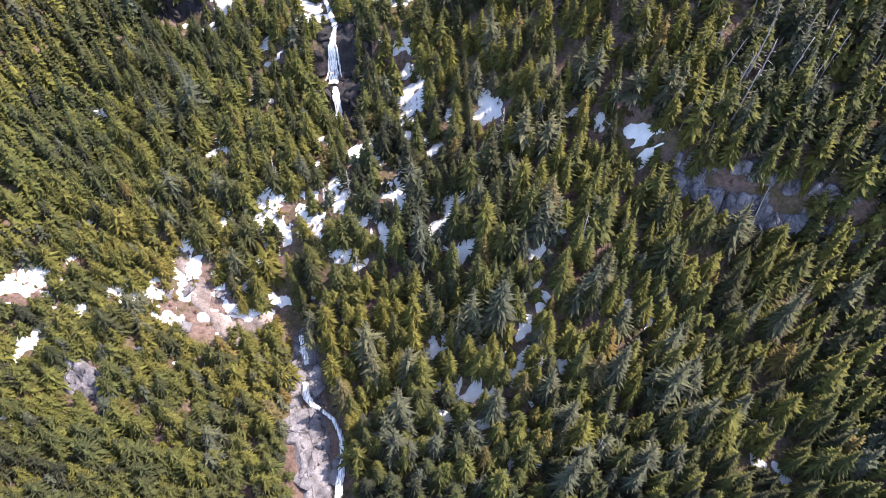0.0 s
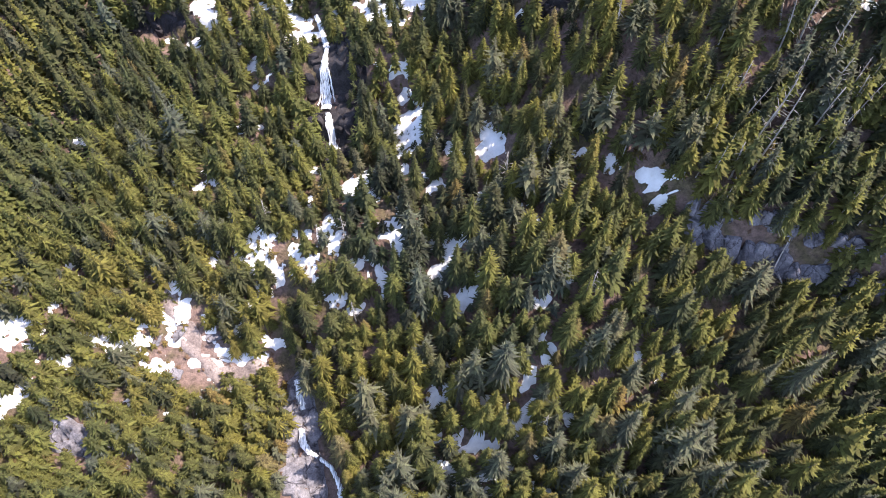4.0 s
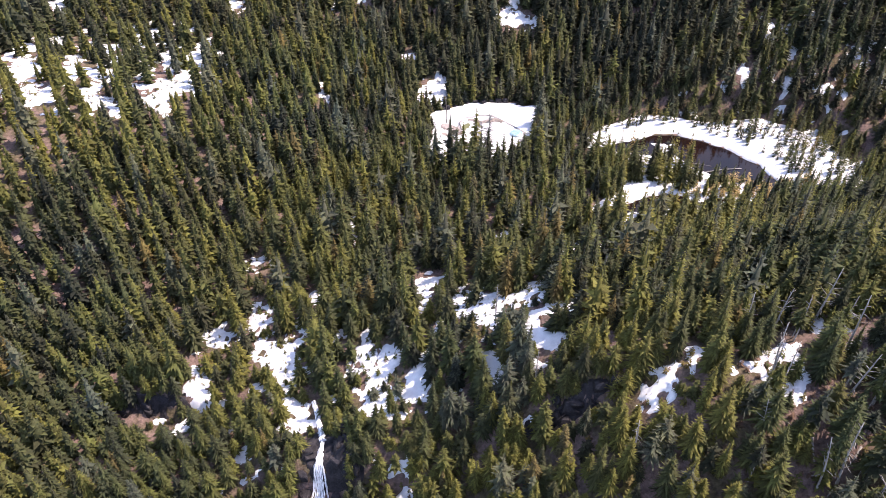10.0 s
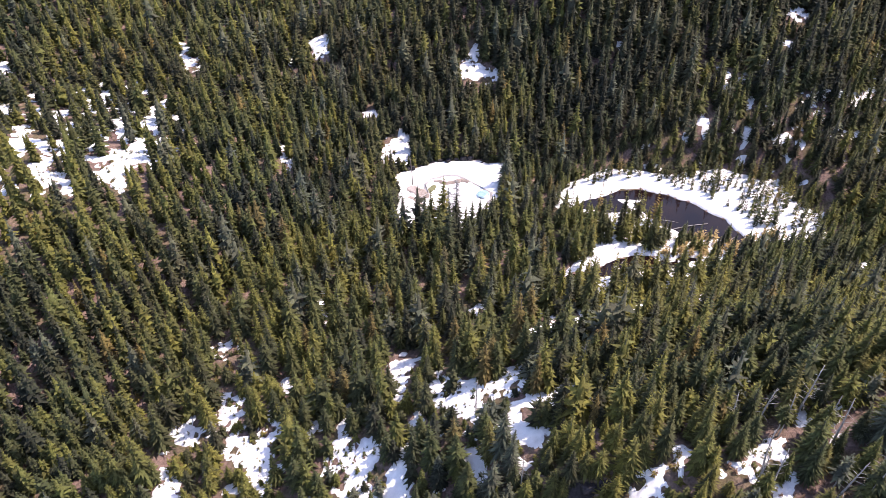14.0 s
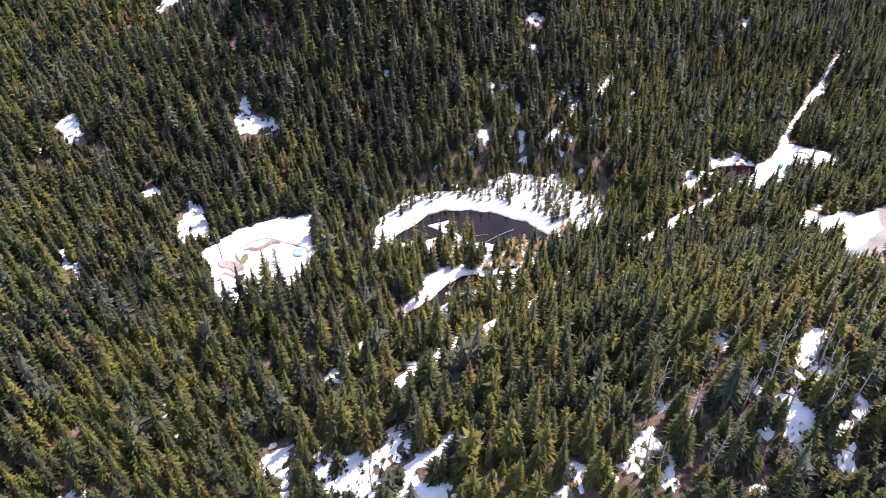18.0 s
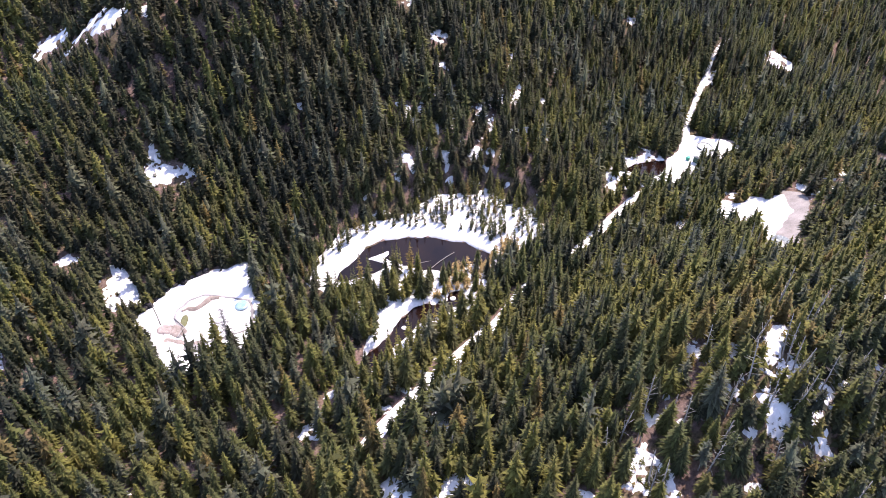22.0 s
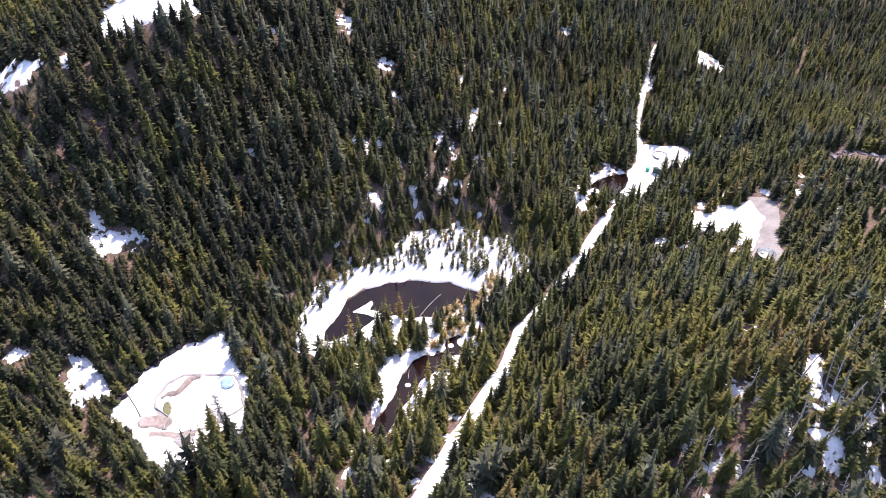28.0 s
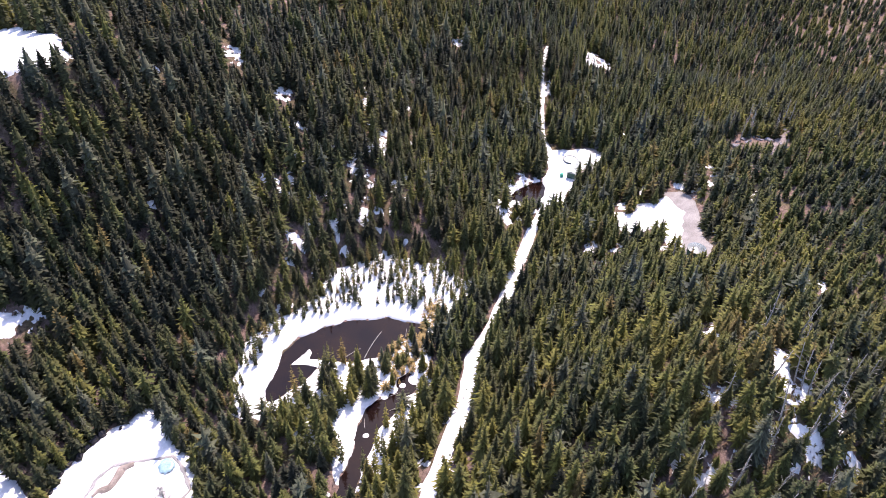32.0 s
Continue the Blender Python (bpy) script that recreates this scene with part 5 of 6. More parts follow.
gorge_water = tagged(new("cascade"), "small white cascades running down the granite gorge", "stream")
flow("rapid", [(-22.6, 8.5), (-22.2, 6.5), (-21.4, 4)], [0.8, 1.1, 0.8], gorge_water, 1.2, 8)
flow("rapid", [(-21.4, 1), (-21.2, -1), (-20.2, -2.4), (-18.4, -3.2)], [0.9, 1.4, 0.9, 0.6], gorge_water, 1.5, 9)
flow("rapid", [(-18.2, -3.4), (-16.2, -4.8), (-14.8, -7.5), (-14.2, -10.5), (-14.6, -15), (-15, -24)], [0.6, 0.8, 0.9, 1.3, 1.0, 1.2], gorge_water, 1.4, 10)
flow("rapid", [(-41.8, 18), (-41, 15.4)], [1.6, 2.2], gorge_water, 0.8, 11)

rng = random.Random(5)
places = []
for k in range(34):
    u = rng.uniform(0, 1)
    side = rng.choice((-1, 1, 1))
    y = 61 - 17 * u
    places.append((-19 + 0.9 * u + side * rng.uniform(1.7, 6.0 if side > 0 else 3.4), y, rng.uniform(-0.5, 0.5), (rng.uniform(1.4, 3.2), rng.uniform(1.2, 2.4), rng.uniform(1.6, 3.4)), rng.uniform(0, 180), rng.uniform(-15, 15)))
rocks("falls_rock", "dark wet broken rock beside the waterfall", M_DARK_ROCK, places)
places = []
for k in range(16):
    y = rng.uniform(-24, 3)
    x = -19.5 + 0.14 * -y + rng.uniform(-4.2, 3.4)
    places.append((x, y, rng.uniform(0.0, 0.6), (rng.uniform(2.2, 4.6), rng.uniform(1.8, 3.4), rng.uniform(0.7, 1.3)), rng.uniform(0, 180), rng.uniform(-16, 4)))
rocks("gorge_slabs", "pale grey granite slabs scoured smooth by the creek", M_ROCK, places, "slab")
places = []
for k in range(20):
    u = (k + 0.5) / 20
    x, y = 35.5 + 28 * u, 24.2 - 8.6 * u
    places.append((x + rng.uniform(-0.4, 0.4), y - 0.6 + rng.uniform(-0.6, 0.5), rng.uniform(-0.2, 0.9), (rng.uniform(2.2, 3.6), rng.uniform(1.8, 2.6), rng.uniform(4.0, 6.0) * (1 - 0.3 * u)), -17 + rng.uniform(-16, 16), rng.uniform(-26, -12)))
for k in range(17):
    u = (k + 0.3 + 0.5 * rng.random()) / 17
    x, y = 36.5 + 26 * u, 24.2 - 8.2 * u
    places.append((x, y + rng.uniform(0.9, 1.6), rng.uniform(-0.6, 0.3), (rng.uniform(1.6, 3.0), rng.uniform(1.4, 2.2), rng.uniform(2.4, 4.2)), -17 + rng.uniform(-20, 20), rng.uniform(-34, -16)))
rocks("cliff", "blue-grey fractured granite cliff in the shade", M_CLIFF, places)
places = [(-55.5 + 1.35 * k + rng.uniform(-0.6, 0.6), -2.2 - 0.5 * k + rng.uniform(-1.2, 1.0), rng.uniform(-0.3, 0.1), (rng.uniform(1.0, 1.9), rng.uniform(0.9, 1.6), rng.uniform(1.0, 1.8)), rng.uniform(-30, 30), rng.uniform(-25, -8)) for k in range(9)]
rocks("outcrop", "bare grey rock outcrop among the trees", M_ROCK, places)
places = [(-41 + rng.uniform(-5, 9), 13 + rng.uniform(-7, 10), -0.2, (rng.uniform(1.8, 4), rng.uniform(1.4, 3), rng.uniform(0.7, 1.3)), rng.uniform(0, 180), rng.uniform(-10, 6)) for k in range(7)]
rocks("creek_slabs", "pinkish bare rock slabs along the upper creek", M_ROCK, places, "slab")
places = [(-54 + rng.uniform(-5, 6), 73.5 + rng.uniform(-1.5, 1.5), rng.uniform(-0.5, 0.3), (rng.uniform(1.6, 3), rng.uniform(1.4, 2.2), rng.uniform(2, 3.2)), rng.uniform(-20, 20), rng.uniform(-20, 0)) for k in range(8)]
rocks("outcrop", "dark brown rock face below the snow patches", M_DARK_ROCK, places)
# these blocks carry the same painted-in shade
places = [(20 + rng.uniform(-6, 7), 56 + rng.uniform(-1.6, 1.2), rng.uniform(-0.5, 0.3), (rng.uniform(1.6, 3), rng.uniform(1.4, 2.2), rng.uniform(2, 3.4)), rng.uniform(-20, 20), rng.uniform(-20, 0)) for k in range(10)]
rocks("outcrop", "shaded dark rock face under the ridge snow", M_DARK_ROCK, places)
places = [(168 + rng.uniform(-8, 34), 78 + rng.uniform(-9, 7), rng.uniform(-0.3, 0.2), (rng.uniform(1.4, 3.4), rng.uniform(1.2, 2.4), rng.uniform(0.8, 1.6)), rng.uniform(0, 180), rng.uniform(-10, 10)) for k in range(34)]
rocks("ridge_rock", "weathered pale rock slabs on the open ridge", M_ROCK, places, "slab")


def pole_mesh(length, r0, r1, seed, bend=0.02, sides=7, rings=7):
    """A tapered, slightly bent stem along z from 0 to length, as vertices and faces."""
    rng = np.random.RandomState(seed)
    v, f = [], []
    bx, by = rng.randn(2) * bend * length
    for i in range(rings):
        s = i / (rings - 1)
        r = r0 + (r1 - r0) * s
        ox, oy = bx * math.sin(3.1 * s), by * math.sin(3.1 * s)
        for k in range(sides):
            a = 6.283 * k / sides
            q = r * (1 + 0.12 * rng.randn())
            v.append((ox + q * math.cos(a), oy + q * math.sin(a), s * length))
    for i in range(rings - 1):
        for k in range(sides):
            a, b = i * sides + k, i * sides + (k + 1) % sides
            f.append((a, b, b + sides, a + sides))
    v += [(0, 0, 0), (0, 0, length)]
    n = len(v)
    for k in range(sides):
        f.append((n - 2, (k + 1) % sides, k, k))
        t = (rings - 1) * sides
        f.append((n - 1, t + k, t + (k + 1) % sides, t + (k + 1) % sides))
    tri = []
    for q in f:
        tri.append((q[0], q[1], q[2]))
        if q[3] != q[2]:
            tri.append((q[0], q[2], q[3]))
    return np.array(v), np.array(tri)


def fallen_log(ax, ay, bx, by, r, label, seed, level=None):
    length = math.hypot(bx - ax, by - ay)
    za, zb = (float(ground(ax, ay)), float(ground(bx, by))) if level is None else (level, level)
    v, f = pole_mesh(length, r, r * 0.55, seed, 0.015)
    ob = mesh_object("fallen_log", v, f, M_SNAG, smooth_shade=True)
    way = Vector((bx - ax, by - ay, zb - za))
    ob.matrix_basis = Matrix.Translation((ax, ay, za + r * 0.6)) @ way.to_track_quat("Z", "Y").to_matrix().to_4x4()
    return tagged(ob, label, "log", group="fallen logs")


fallen_log(-35.1, 11.3, -27.7, 10.2, 0.28, "long pale log bridging the upper creek", 1)
fallen_log(-37.6, 5.8, -31.8, 6.6, 0.2, "bleached log lying on bare rock", 2)
for k, (ax, ay, bx, by, r) in enumerate(((63.1, 135.6, 72.3, 137.2, 0.2), (61, 139.6, 65.3, 138.2, 0.13), (55, 125.8, 58.8, 123.2, 0.16), (55.3, 121.2, 53.6, 122.2, 0.12), (47.4, 123.8, 49.4, 125.4, 0.12),
                                         (74.6, 130.4, 77.2, 131.8, 0.13), (74.0, 131.4, 76.4, 132.6, 0.1), (57.6, 124.6, 59.8, 126.6, 0.12), (57.0, 125.2, 59.0, 127.0, 0.1), (66, 131.4, 69.4, 131.0, 0.1), (50.5, 118.6, 53.0, 121.0, 0.1))):
    fallen_log(ax, ay, bx, by, 0.62 * r, "bleached log half sunk in the dark pond water", 10 + k, -0.12)
for k in range(40):
    ax, ay = 37 + 46 * rng.random(), 17 + 42 * rng.random()
    a = rng.uniform(-2.6, -0.6)
    d = rng.uniform(3.5, 8)
    fallen_log(ax, ay, ax + d * math.cos(a), ay + d * math.sin(a), rng.uniform(0.1, 0.2), "grey fallen trunk on the steep shaded slope", 40 + k)
for k in range(7):
    ax, ay = -23 + rng.uniform(-3, 5), 43.5 + rng.uniform(-2.5, 2)
    a = rng.uniform(0.3, 2.8)
    fallen_log(ax, ay, ax + 3.2 * math.cos(a), ay + 3.2 * math.sin(a), 0.1, "driftwood jammed below the waterfall", 80 + k)


def dead_tree(seed, label, twigs=12, group="dead trees", stout=1.0):
    """A bare standing trunk one metre high with broken branches."""
    rng2 = random.Random(seed)
    tree = tagged(new("dead_tree"), label, "tree", group=group)
    v, f = pole_mesh(1.0, 0.017, 0.004, seed, 0.012)
    v[:, 2] -= 0.03
    mesh_object("trunk", v, f, M_SNAG, tree, smooth_shade=True)
    for k in range(twigs):
        s = 0.3 + 0.65 * k / twigs
        v, f = pole_mesh((0.2 if stout == 1.0 else 0.27) * (1.15 - s) * rng2.uniform(0.6, 1.3), 0.005 * stout, 0.0015 * stout, seed + k, 0.05, 4, 4)
        ob = mesh_object("branch", v, f, M_SNAG, tree)
        ob.matrix_basis = pose(0, 0, s, rng2.uniform(60, 105), 0, rng2.uniform(0, 360))
    return tree


def stand_dead(proto, spots):
    for x, y, h, leanx, leany in reversed(spots):
        m = Matrix.LocRotScale((x, y, float(ground(x, y))), Euler((leanx, leany, (x * 7.3 + y) % 6.28)), (h, h, h))
        if (x, y) == spots[0][:2]:
            proto.matrix_basis = m
        else:
            copy_thing(proto, m)


spots = [(40 + 46 * rng.random(), 22 + 40 * rng.random(), rng.uniform(7, 12), rng.uniform(-0.14, 0.14), rng.uniform(-0.14, 0.14)) for k in range(60)]
stand_dead(dead_tree(1, "grey dead trunk standing on the steep shaded slope"), spots)
spots = [(-30 + 60 * rng.random(), -15 + 100 * rng.random(), rng.uniform(6, 10), rng.uniform(-0.05, 0.05), rng.uniform(-0.05, 0.05)) for k in range(16)]
stand_dead(dead_tree(30, "silvery dead conifer among living trees", 16), spots)
spots = [(115.5, 82.7, 9.0, 0.04, 0.02), (112.6, 79.5, 8.0, 0.05, 0.02)] + [(185 + 20 * rng.random(), 70 + 20 * rng.random(), rng.uniform(7, 10), 0.03, 0.02) for k in range(9)]
stand_dead(dead_tree(60, "bare dead tree at the edge of the lot", 14), spots)
spots = [(11.2, 140.6, 13.0, 0.0, 0.02), (9.2, 141.4, 10.5, 0.0, -0.03)]
stand_dead(dead_tree(90, "leafless larch at the edge of the clearing", 110, stout=1.35), spots)

# ---- the clearing's basin ----
BERM = [(2.8, 150.2), (4.7, 152.2), (4.2, 154.6), (4.2, 156.6), (4.8, 157.8), (6.1, 159.3), (9, 160.4), (13.4, 160), (16.6, 156.6), (21, 151.9), (19.6, 147.4), (17.5, 143.2), (13.6, 143.3), (10.9, 143.9), (8, 144.7), (6.2, 145.8)]


def ridge(name, line, width, height, material, label, category):
    """A rounded bank along a line."""
    pts = []
    for (ax, ay), (bx, by) in zip(line, line[1:]):
        n = max(2, int(math.hypot(bx - ax, by - ay) / 0.4))
        pts += [(ax + (bx - ax) * i / n, ay + (by - ay) * i / n) for i in range(n)]
    pts.append(line[-1])
    pts = np.array(pts)
    pts = pts + 0.35 * np.stack([grain2(pts[:, 0], pts[:, 1], 2.5, 91, 2), grain2(pts[:, 0], pts[:, 1], 2.5, 92, 2)], 1)
    d = np.gradient(pts, axis=0)
    d /= np.linalg.norm(d, axis=1)[:, None]
    n = np.stack([-d[:, 1], d[:, 0]], 1)
    verts = []
    for u, hgt in ((-1, -0.15), (-0.62, 0.6), (0, 1), (0.62, 0.6), (1, -0.15)):
        w = width / 2 * (1 + 0.75 * grain2(pts[:, 0], pts[:, 1], 1.7, 95, 2))
        p = pts + n * (u * w)[:, None]
        verts.append(np.c_[p, ground(p[:, 0], p[:, 1]) + 0.5 + height * hgt + 0.06 * grain2(p[:, 0], p[:, 1], 0.8, 93, 2)])
    verts = np.stack(verts, 1).reshape(-1, 3)
    return tagged(mesh_object(name, verts, grid_faces(len(pts), 5), material, smooth_shade=True), label, category)


ridge("basin_bank", BERM, 0.85, 0.2, M_LINER, "grey liner-covered bank round the snow-filled basin", "embankment")
ridge("basin_bank", [(6.5, 158.1), (8, 158.2), (9.5, 156.9), (11.4, 157.5), (13.4, 158.3), (15.6, 156.8)], 1.5, 0.4, M_EARTH, "eroded earth bank inside the basin", "embankment")


def mat_patch(name, cx, cy, rx, ry, turn, material, label, category, lift=0.72, rough=0.4):
    """A thin uneven layer with a ragged outline lying on the ground."""
    c, s = math.cos(radians(turn)), math.sin(radians(turn))
    e = max(rx, ry) * 1.4
    xs = np.arange(-e, e + 0.01, 0.25)
    u, v = np.meshgrid(xs, xs, indexing="ij")
    x, y = cx + u * c - v * s, cy + u * s + v * c
    d = 1 - np.sqrt((u / rx) ** 2 + (v / ry) ** 2) + rough * grain2(x, y, 1.6, 97, 2)
    z = ground(x, y) + lift - 0.35 * smooth(0.25, -0.1, d) + 0.05 * grain2(x, y, 0.7, 98, 2)
    keep = (d > -0.1).ravel()
    f = grid_faces(len(xs), len(xs))
    f = f[keep[f].all(1)]
    mark = np.where(keep, np.arange(len(keep)), 0)
    for _ in range(len(xs) * 3):
        np.maximum.at(mark, f.ravel(), np.repeat(mark[f].max(1), 4))
    whole = np.bincount(mark[f[:, 0]]).argmax()
    f = f[mark[f[:, 0]] == whole]
    used, back = np.unique(f, return_inverse=True)
    return tagged(mesh_object(name, np.stack([x, y, z], -1).reshape(-1, 3)[used], back.reshape(f.shape), material, smooth_shade=True), label, category)


ridge("earth_strip", [(0.1, 151.6), (1.8, 149.6), (3.3, 147.4), (6.5, 144.8)], 1.7, 0.1, M_EARTH, "trampled muddy strip below the basin", "earth")
mat_patch("gravel_pad", 1.0, 154.5, 1.9, 1.6, -47, M_PAD, "bare pinkish gravel pad at the basin's rim", "gravel", 0.78, 0.2)
mat_patch("pebble_patch", 4.1, 145.1, 2.2, 1.5, -47, M_LINER, "grey pebbles melted out below the basin", "gravel", 0.78, 0.3)
mat_patch("grass_patch", 5.8, 154.6, 1.0, 2.3, -30, M_GRASS, "wet green grass on the basin's inner slope", "grass", 0.74, 0.15)
mat_patch("ice_patch", 18.7, 151.2, 1.7, 1.6, 45, M_ICE, "pale blue meltwater ice in the basin's corner", "ice", 1.02, 0.12)
mat_patch("earth_patch", 3.3, 152.4, 1.7, 2.9, 25, M_EARTH, "muddy slope of bare earth inside the basin", "earth", 0.74, 0.3)
for ax, ay, bx, by in ((4.2, 156.5, 4.9, 152.2), (4.9, 152.2, 2.3, 150.2), (6.2, 145.8, 7.4, 147.6)):
    d = math.hypot(bx - ax, by - ay)
    v, f = pole_mesh(d, 0.16, 0.12, int(ax * 10), 0.01, 6)
    ob = tagged(mesh_object("timber", v, f, M_SNAG), "weathered timber edging the basin's ramp", "timber", group="basin timbers")
    ob.matrix_basis = Matrix.Translation((ax, ay, float(ground(ax, ay)) + 0.85)) @ Vector((bx - ax, by - ay, float(ground(bx, by) - ground(ax, ay)))).to_track_quat("Z", "Y").to_matrix().to_4x4()
rocks("boulders", "dark boulders showing along the clearing's edge", M_DARK_ROCK, [(17.1, 168.0, 0.3, (1.8, 1.2, 1.2), 20, 0), (20.1, 166.4, 0.3, (1.6, 1.2, 1.1), 60, 5), (13.2, 168.6, 0.3, (2.2, 1.4, 1.4), 10, -5), (9.6, 168.9, 0.2, (1.6, 1.3, 1.2), 70, 0),
      (6.6, 167.6, 0.3, (1.7, 1.2, 1.2), 40, 0), (3.2, 165.8, 0.2, (1.4, 1.1, 1.0), 15, 8), (0.4, 164.6, 0.3, (1.9, 1.5, 1.3), 80, 0), (8.7, 167.7, 0.7, (1.5, 1.2, 1.4), 0, -4), (10.8, 167.4, 0.7, (1.8, 1.4, 1.4), 37, 0), (0.7, 165.9, 0.7, (2.1, 1.2, 1.4), 74, 4), (1.2, 164.2, 0.7, (1.5, 1.4, 1.4), 111, -4), (16.9, 168.4, 0.7, (1.8, 1.2, 1.4), 148, 0), (15.1, 168.4, 0.7, (2.1, 1.4, 1.4), 185, 4)], "boulder")
v, f = pole_mesh(7.5, 0.15, 0.08, 7, 0.01, 8)
pole = tagged(mesh_object("pole", v, f, M_BARK, smooth_shade=True), "leaning bare wooden pole beside the gravel pad", "pole")
pole.matrix_basis = pose(0.9, 156.9, float(ground(0.9, 156.9)) + 0.2, -8, -3, 0)

ISLAND = [(53.0, 148.6), (55.6, 148.4), (58.6, 148.2), (58.2, 147.2), (56.0, 146.3), (57.2, 144.4), (58.6, 141.4), (56.8, 140.6), (55.4, 143), (55.0, 145.4)]
tagged(snow_sheet("snow_island", lambda x, y: inside(x, y, ISLAND) + wander(x, y, 2.5, 0.3), box(ISLAND, 2), 0.4, 0.3, -0.15), "snow-covered spit reaching into the pond", "snow", kind="structure")
for cx, cy, r in ((64.2, 122.2, 1.3), (59.2, 124.6, 0.9), (61.2, 123.6, 0.6), (56.6, 125.4, 1.0), (46.2, 122.6, 0.5)):
    tagged(snow_sheet("snow_floe", lambda x, y: r - np.hypot(x - cx, y - cy) + wander(x, y, 1.5, 0.4), (cx - 3, cx + 3, cy - 3, cy + 3), 0.3, 0.3, -0.15), "small rounded snow cushion on the dark water", "snow", group="snow cushions")
SPIT = [(-4.5, 168), (0.5, 168), (0.8, 175), (0.2, 183), (-2.4, 184), (-3.2, 176)]
SNOWFIELD = [(50, 251), (55, 241), (64, 232), (74, 234), (82, 250), (74, 266), (60, 266)]
tagged(snow_sheet("snow_strip", lambda x, y: inside(x, y, SPIT) + wander(x, y, 3, 0.8), box(SPIT, 2), 0.5, 0.4), "narrow strip of snow leading from the clearing into the forest", "snow", kind="structure")
tagged(snow_sheet("snow_field", lambda x, y: inside(x, y, SNOWFIELD) + wander(x, y, 6, 2.5), box(SNOWFIELD, 4), 0.7, 0.5), "open white snowfield on the upper hillside", "snow", kind="structure")
tagged(snow_sheet("snow_lot", lambda x, y: inside(x, y, LOT_SNOW) + wander(x, y, 4, 1.3), box(LOT_SNOW, 3), 0.5, 0.35), "melting snow over half of the gravel lot", "snow", kind="structure")


# ---- yard and lot ----
def tube(r_out, r_in, h, sides=28):
    bm = bmesh.new()
    rings = []
    for r, z in ((r_out, 0), (r_out, h), (r_in, h), (r_in, 0)):
        rings.append([bm.verts.new((r * math.cos(6.28319 * k / sides), r * math.sin(6.28319 * k / sides), z)) for k in range(sides)])
    for a in range(4):
        b = (a + 1) % 4
        for k in range(sides):
            bm.faces.new((rings[a][k], rings[a][(k + 1) % sides], rings[b][(k + 1) % sides], rings[b][k]))
    return bm


def disc(r, thick, sides=28, rise=0.0):
    bm = bmesh.new()
    low = [bm.verts.new((r * math.cos(6.28319 * k / sides), r * math.sin(6.28319 * k / sides), 0)) for k in range(sides)]
    high = [bm.verts.new((v.co.x, v.co.y, thick)) for v in low]
    top = bm.verts.new((0, 0, thick + rise))
    for k in range(sides):
        j = (k + 1) % sides
        bm.faces.new((low[k], low[j], high[j], high[k]))
        bm.faces.new((high[k], high[j], top))
    bm.faces.new(low[::-1])
    return bm


def bevelled_box(x, y, z, bevel=0.03):
    bm = bmesh.new()
    bmesh.ops.create_cube(bm, size=1)
    bmesh.ops.scale(bm, vec=(x, y, z), verts=bm.verts[:])
    bmesh.ops.translate(bm, vec=(0, 0, z / 2), verts=bm.verts[:])
    bmesh.ops.bevel(bm, geom=bm.edges[:], offset=bevel, segments=1, affect="EDGES")
    return bm


tank = tagged(new("settling_tank"), "low round open tank with dark rim filled with snow", "tank")
tank.matrix_basis = pose(166.8, 129.5, float(ground(166.8, 129.5)) + 0.25)
part("wall", tube(2.3, 2.15, 0.5), M_DARK, tank)
part("rim", tube(2.4, 2.1, 0.1), M_DARK, tank, "dark steel rim").matrix_basis = pose(0, 0, 0.5)
part("snow_fill", disc(2.14, 0.42, 28, 0.06), M_SNOW, tank, "white snow filling")

shed = tagged(new("shed"), "small green metal shed with a pale weathered roof", "shed")
shed.matrix_basis = pose(160.4, 125.6, float(ground(160.4, 125.6)) + 0.1, 0, 0, 8)
part("wall", bevelled_box(7.0, 2.5, 2.3), M_GREEN, shed)
bm = bmesh.new()
pts = [(-3.8, -1.55, 2.3), (3.8, -1.55, 2.3), (3.8, 1.55, 2.3), (-3.8, 1.55, 2.3), (-3.8, 0, 3.0), (3.8, 0, 3.0)]
vs = [bm.verts.new(p) for p in pts]
for q in ((0, 1, 5, 4), (2, 3, 4, 5), (0, 4, 3), (1, 2, 5), (3, 2, 1, 0)):
    bm.faces.new([vs[i] for i in q])
part("roof", bm, M_ROOF, shed, "pale weathered roof")
shed_door = part("door", bevelled_box(0.9, 0.08, 1.95, 0.02), M_DARK, shed, "dark door")
shed_door.matrix_basis = pose(1.6, -1.28, 0.05)
part("handle", bevelled_box(0.04, 0.06, 0.16, 0.01), M_ROOF, shed_door, "pale metal handle").matrix_basis = pose(0.34, -0.07, 0.95)
for k in range(5):
    part("roof_rib", bevelled_box(0.08, 1.7, 0.06, 0.01), M_ROOF, shed).matrix_basis = pose(-3 + 1.5 * k, -0.79, 2.66, 24, 0, 0)
tote = tagged(new("tote"), "bright green plastic tank standing on a pallet in the snow", "container")
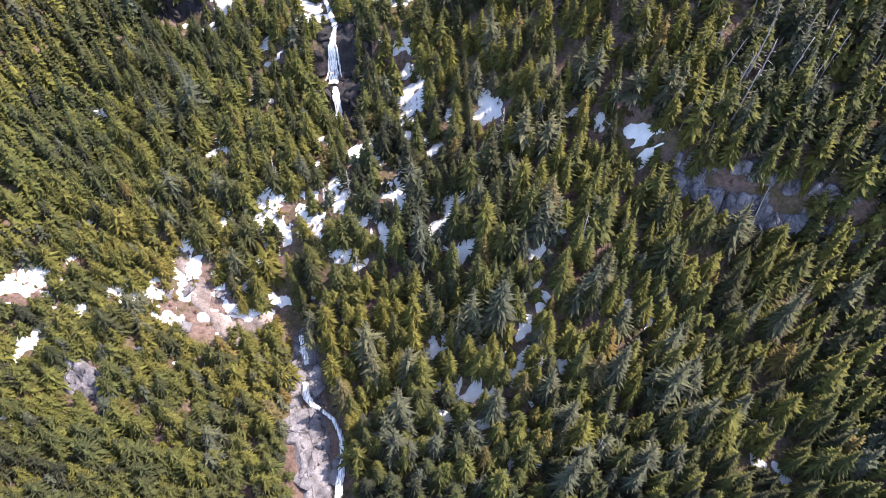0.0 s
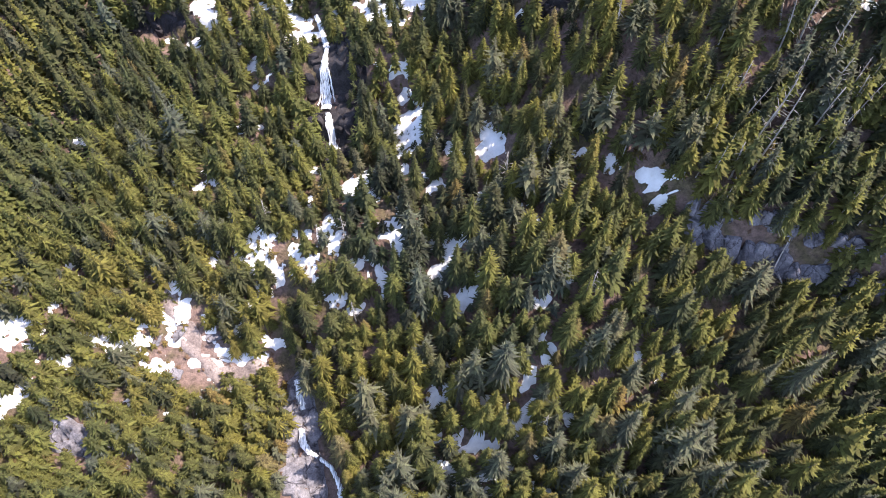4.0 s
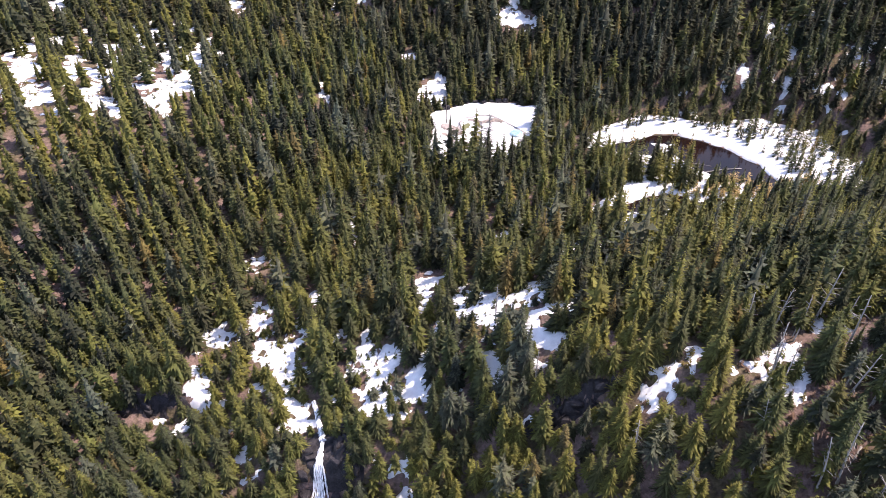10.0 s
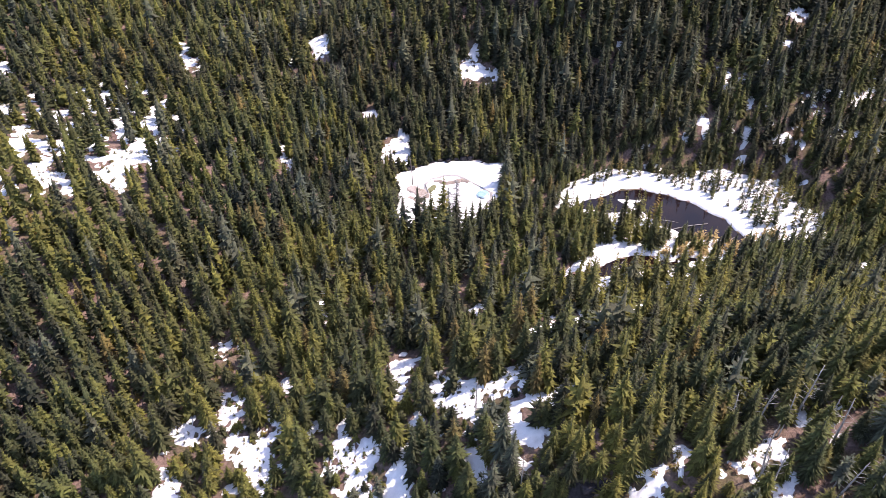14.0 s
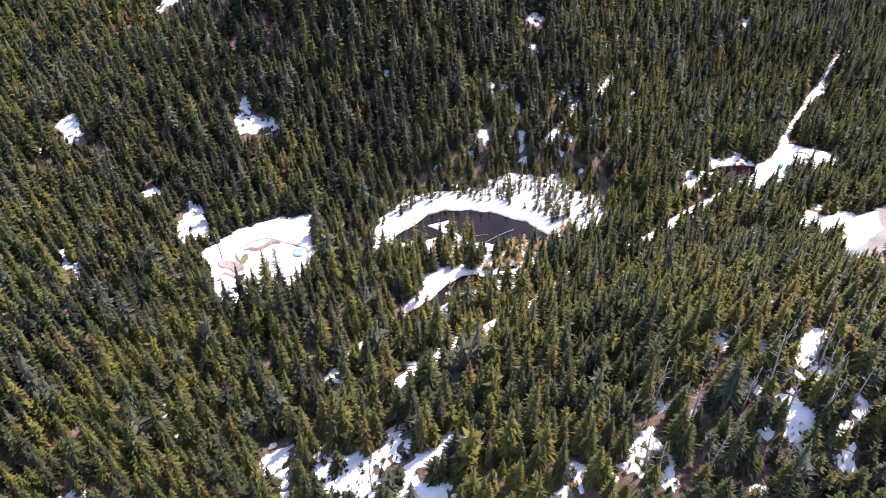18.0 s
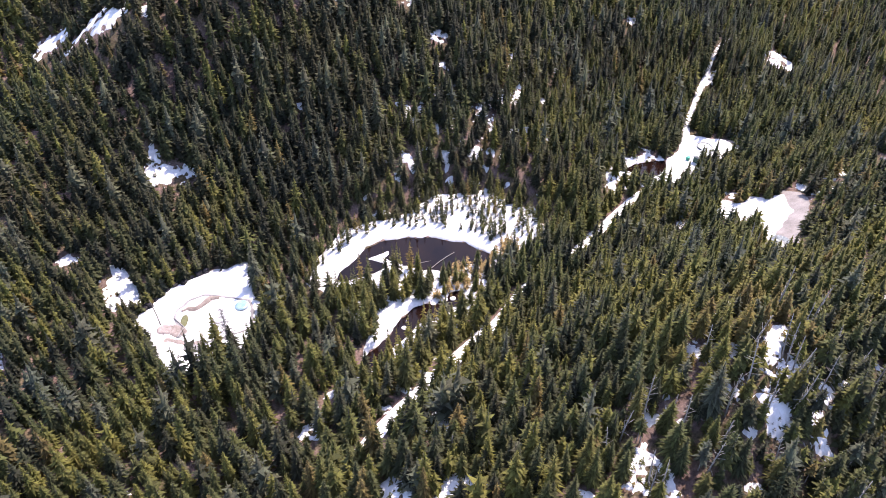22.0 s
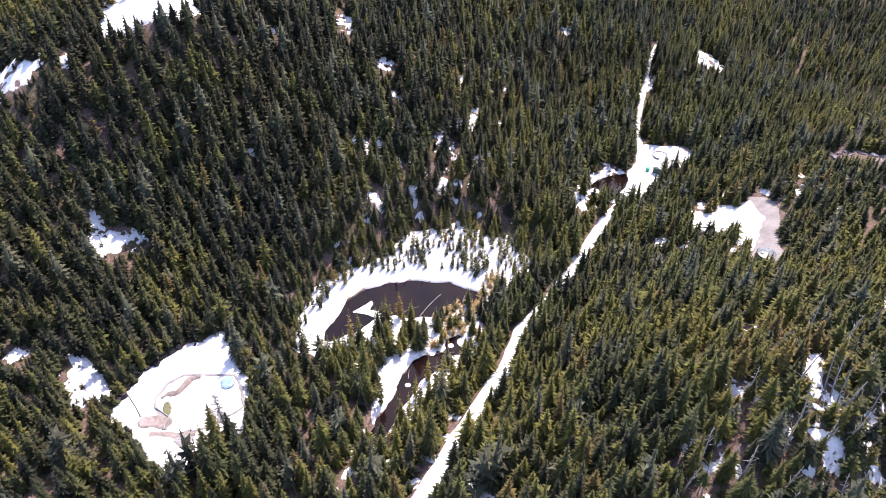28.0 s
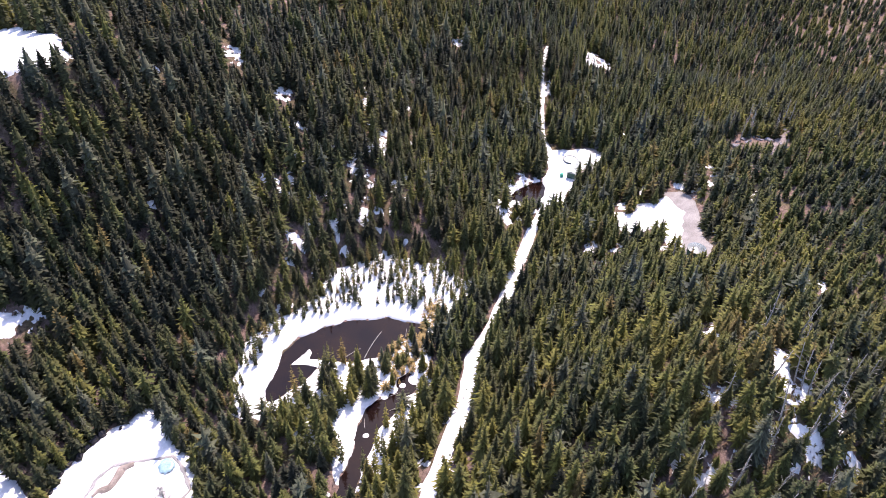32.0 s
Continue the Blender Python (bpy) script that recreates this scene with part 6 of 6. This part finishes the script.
tote.matrix_basis = pose(156.6, 128.0, float(ground(156.6, 128.0)) + 0.3, 0, 0, 15)
part("pallet", bevelled_box(1.3, 1.1, 0.15, 0.01), M_SNAG, tote)
part("body", bevelled_box(1.2, 1.0, 1.1, 0.08), M_TEAL, tote).matrix_basis = pose(0, 0, 0.15)
part("lid", disc(0.22, 0.08, 14), M_TEAL, tote, "round screw lid").matrix_basis = pose(0, 0, 1.25)
mat_patch("earth_patch", 160.2, 122.9, 5.0, 1.0, 8, M_EARTH, "bare muddy strip along the shed", "earth", 0.45)
mat_patch("earth_patch", 176.5, 124, 2.6, 4.0, 10, M_GRAVEL, "bare gravel at the yard's edge", "gravel", 0.45)

store = tagged(new("water_tank"), "dark green round water tank with a ribbed grey roof", "tank")
store.matrix_basis = pose(123.2, 79.2, float(ground(123.2, 79.2)) - 0.3)
part("wall", tube(2.1, 1.98, 2.3), M_GREEN, store)
part("roof", disc(2.25, 0.12, 28, 0.5), M_DARK, store, "dark grey shallow conical roof").matrix_basis = pose(0, 0, 2.3)
for k in range(14):
    part("rib", bevelled_box(2.1, 0.07, 0.07, 0.01), M_ROOF, store).matrix_basis = pose(0, 0, 2.5, 0, 0, 360 / 14 * k) @ pose(1.15, 0, 0.14, 0, 12.5, 0)
hatch = part("hatch", bevelled_box(0.7, 0.7, 0.2), M_ROOF, store, "pale square hatch")
hatch.matrix_basis = pose(-0.9, 0.6, 2.62)
part("handle", bevelled_box(0.3, 0.05, 0.06, 0.01), M_DARK, hatch, "dark bar handle").matrix_basis = pose(0, 0, 0.2)


def barrel(x, y, material, label):
    b = tagged(new("barrel"), label, "barrel", group="barrels by the lot")
    b.matrix_basis = pose(x, y, float(ground(x, y)))
    part("body", disc(0.3, 0.85, 16), material, b)
    for z in (0.26, 0.55):
        part("hoop", tube(0.32, 0.29, 0.05, 16), material, b).matrix_basis = pose(0, 0, z)


barrel(121.8, 74.6, M_ORANGE, "orange plastic barrel beside the water tank")
barrel(121.0, 74.9, M_BLUE, "blue plastic barrel beside the water tank")
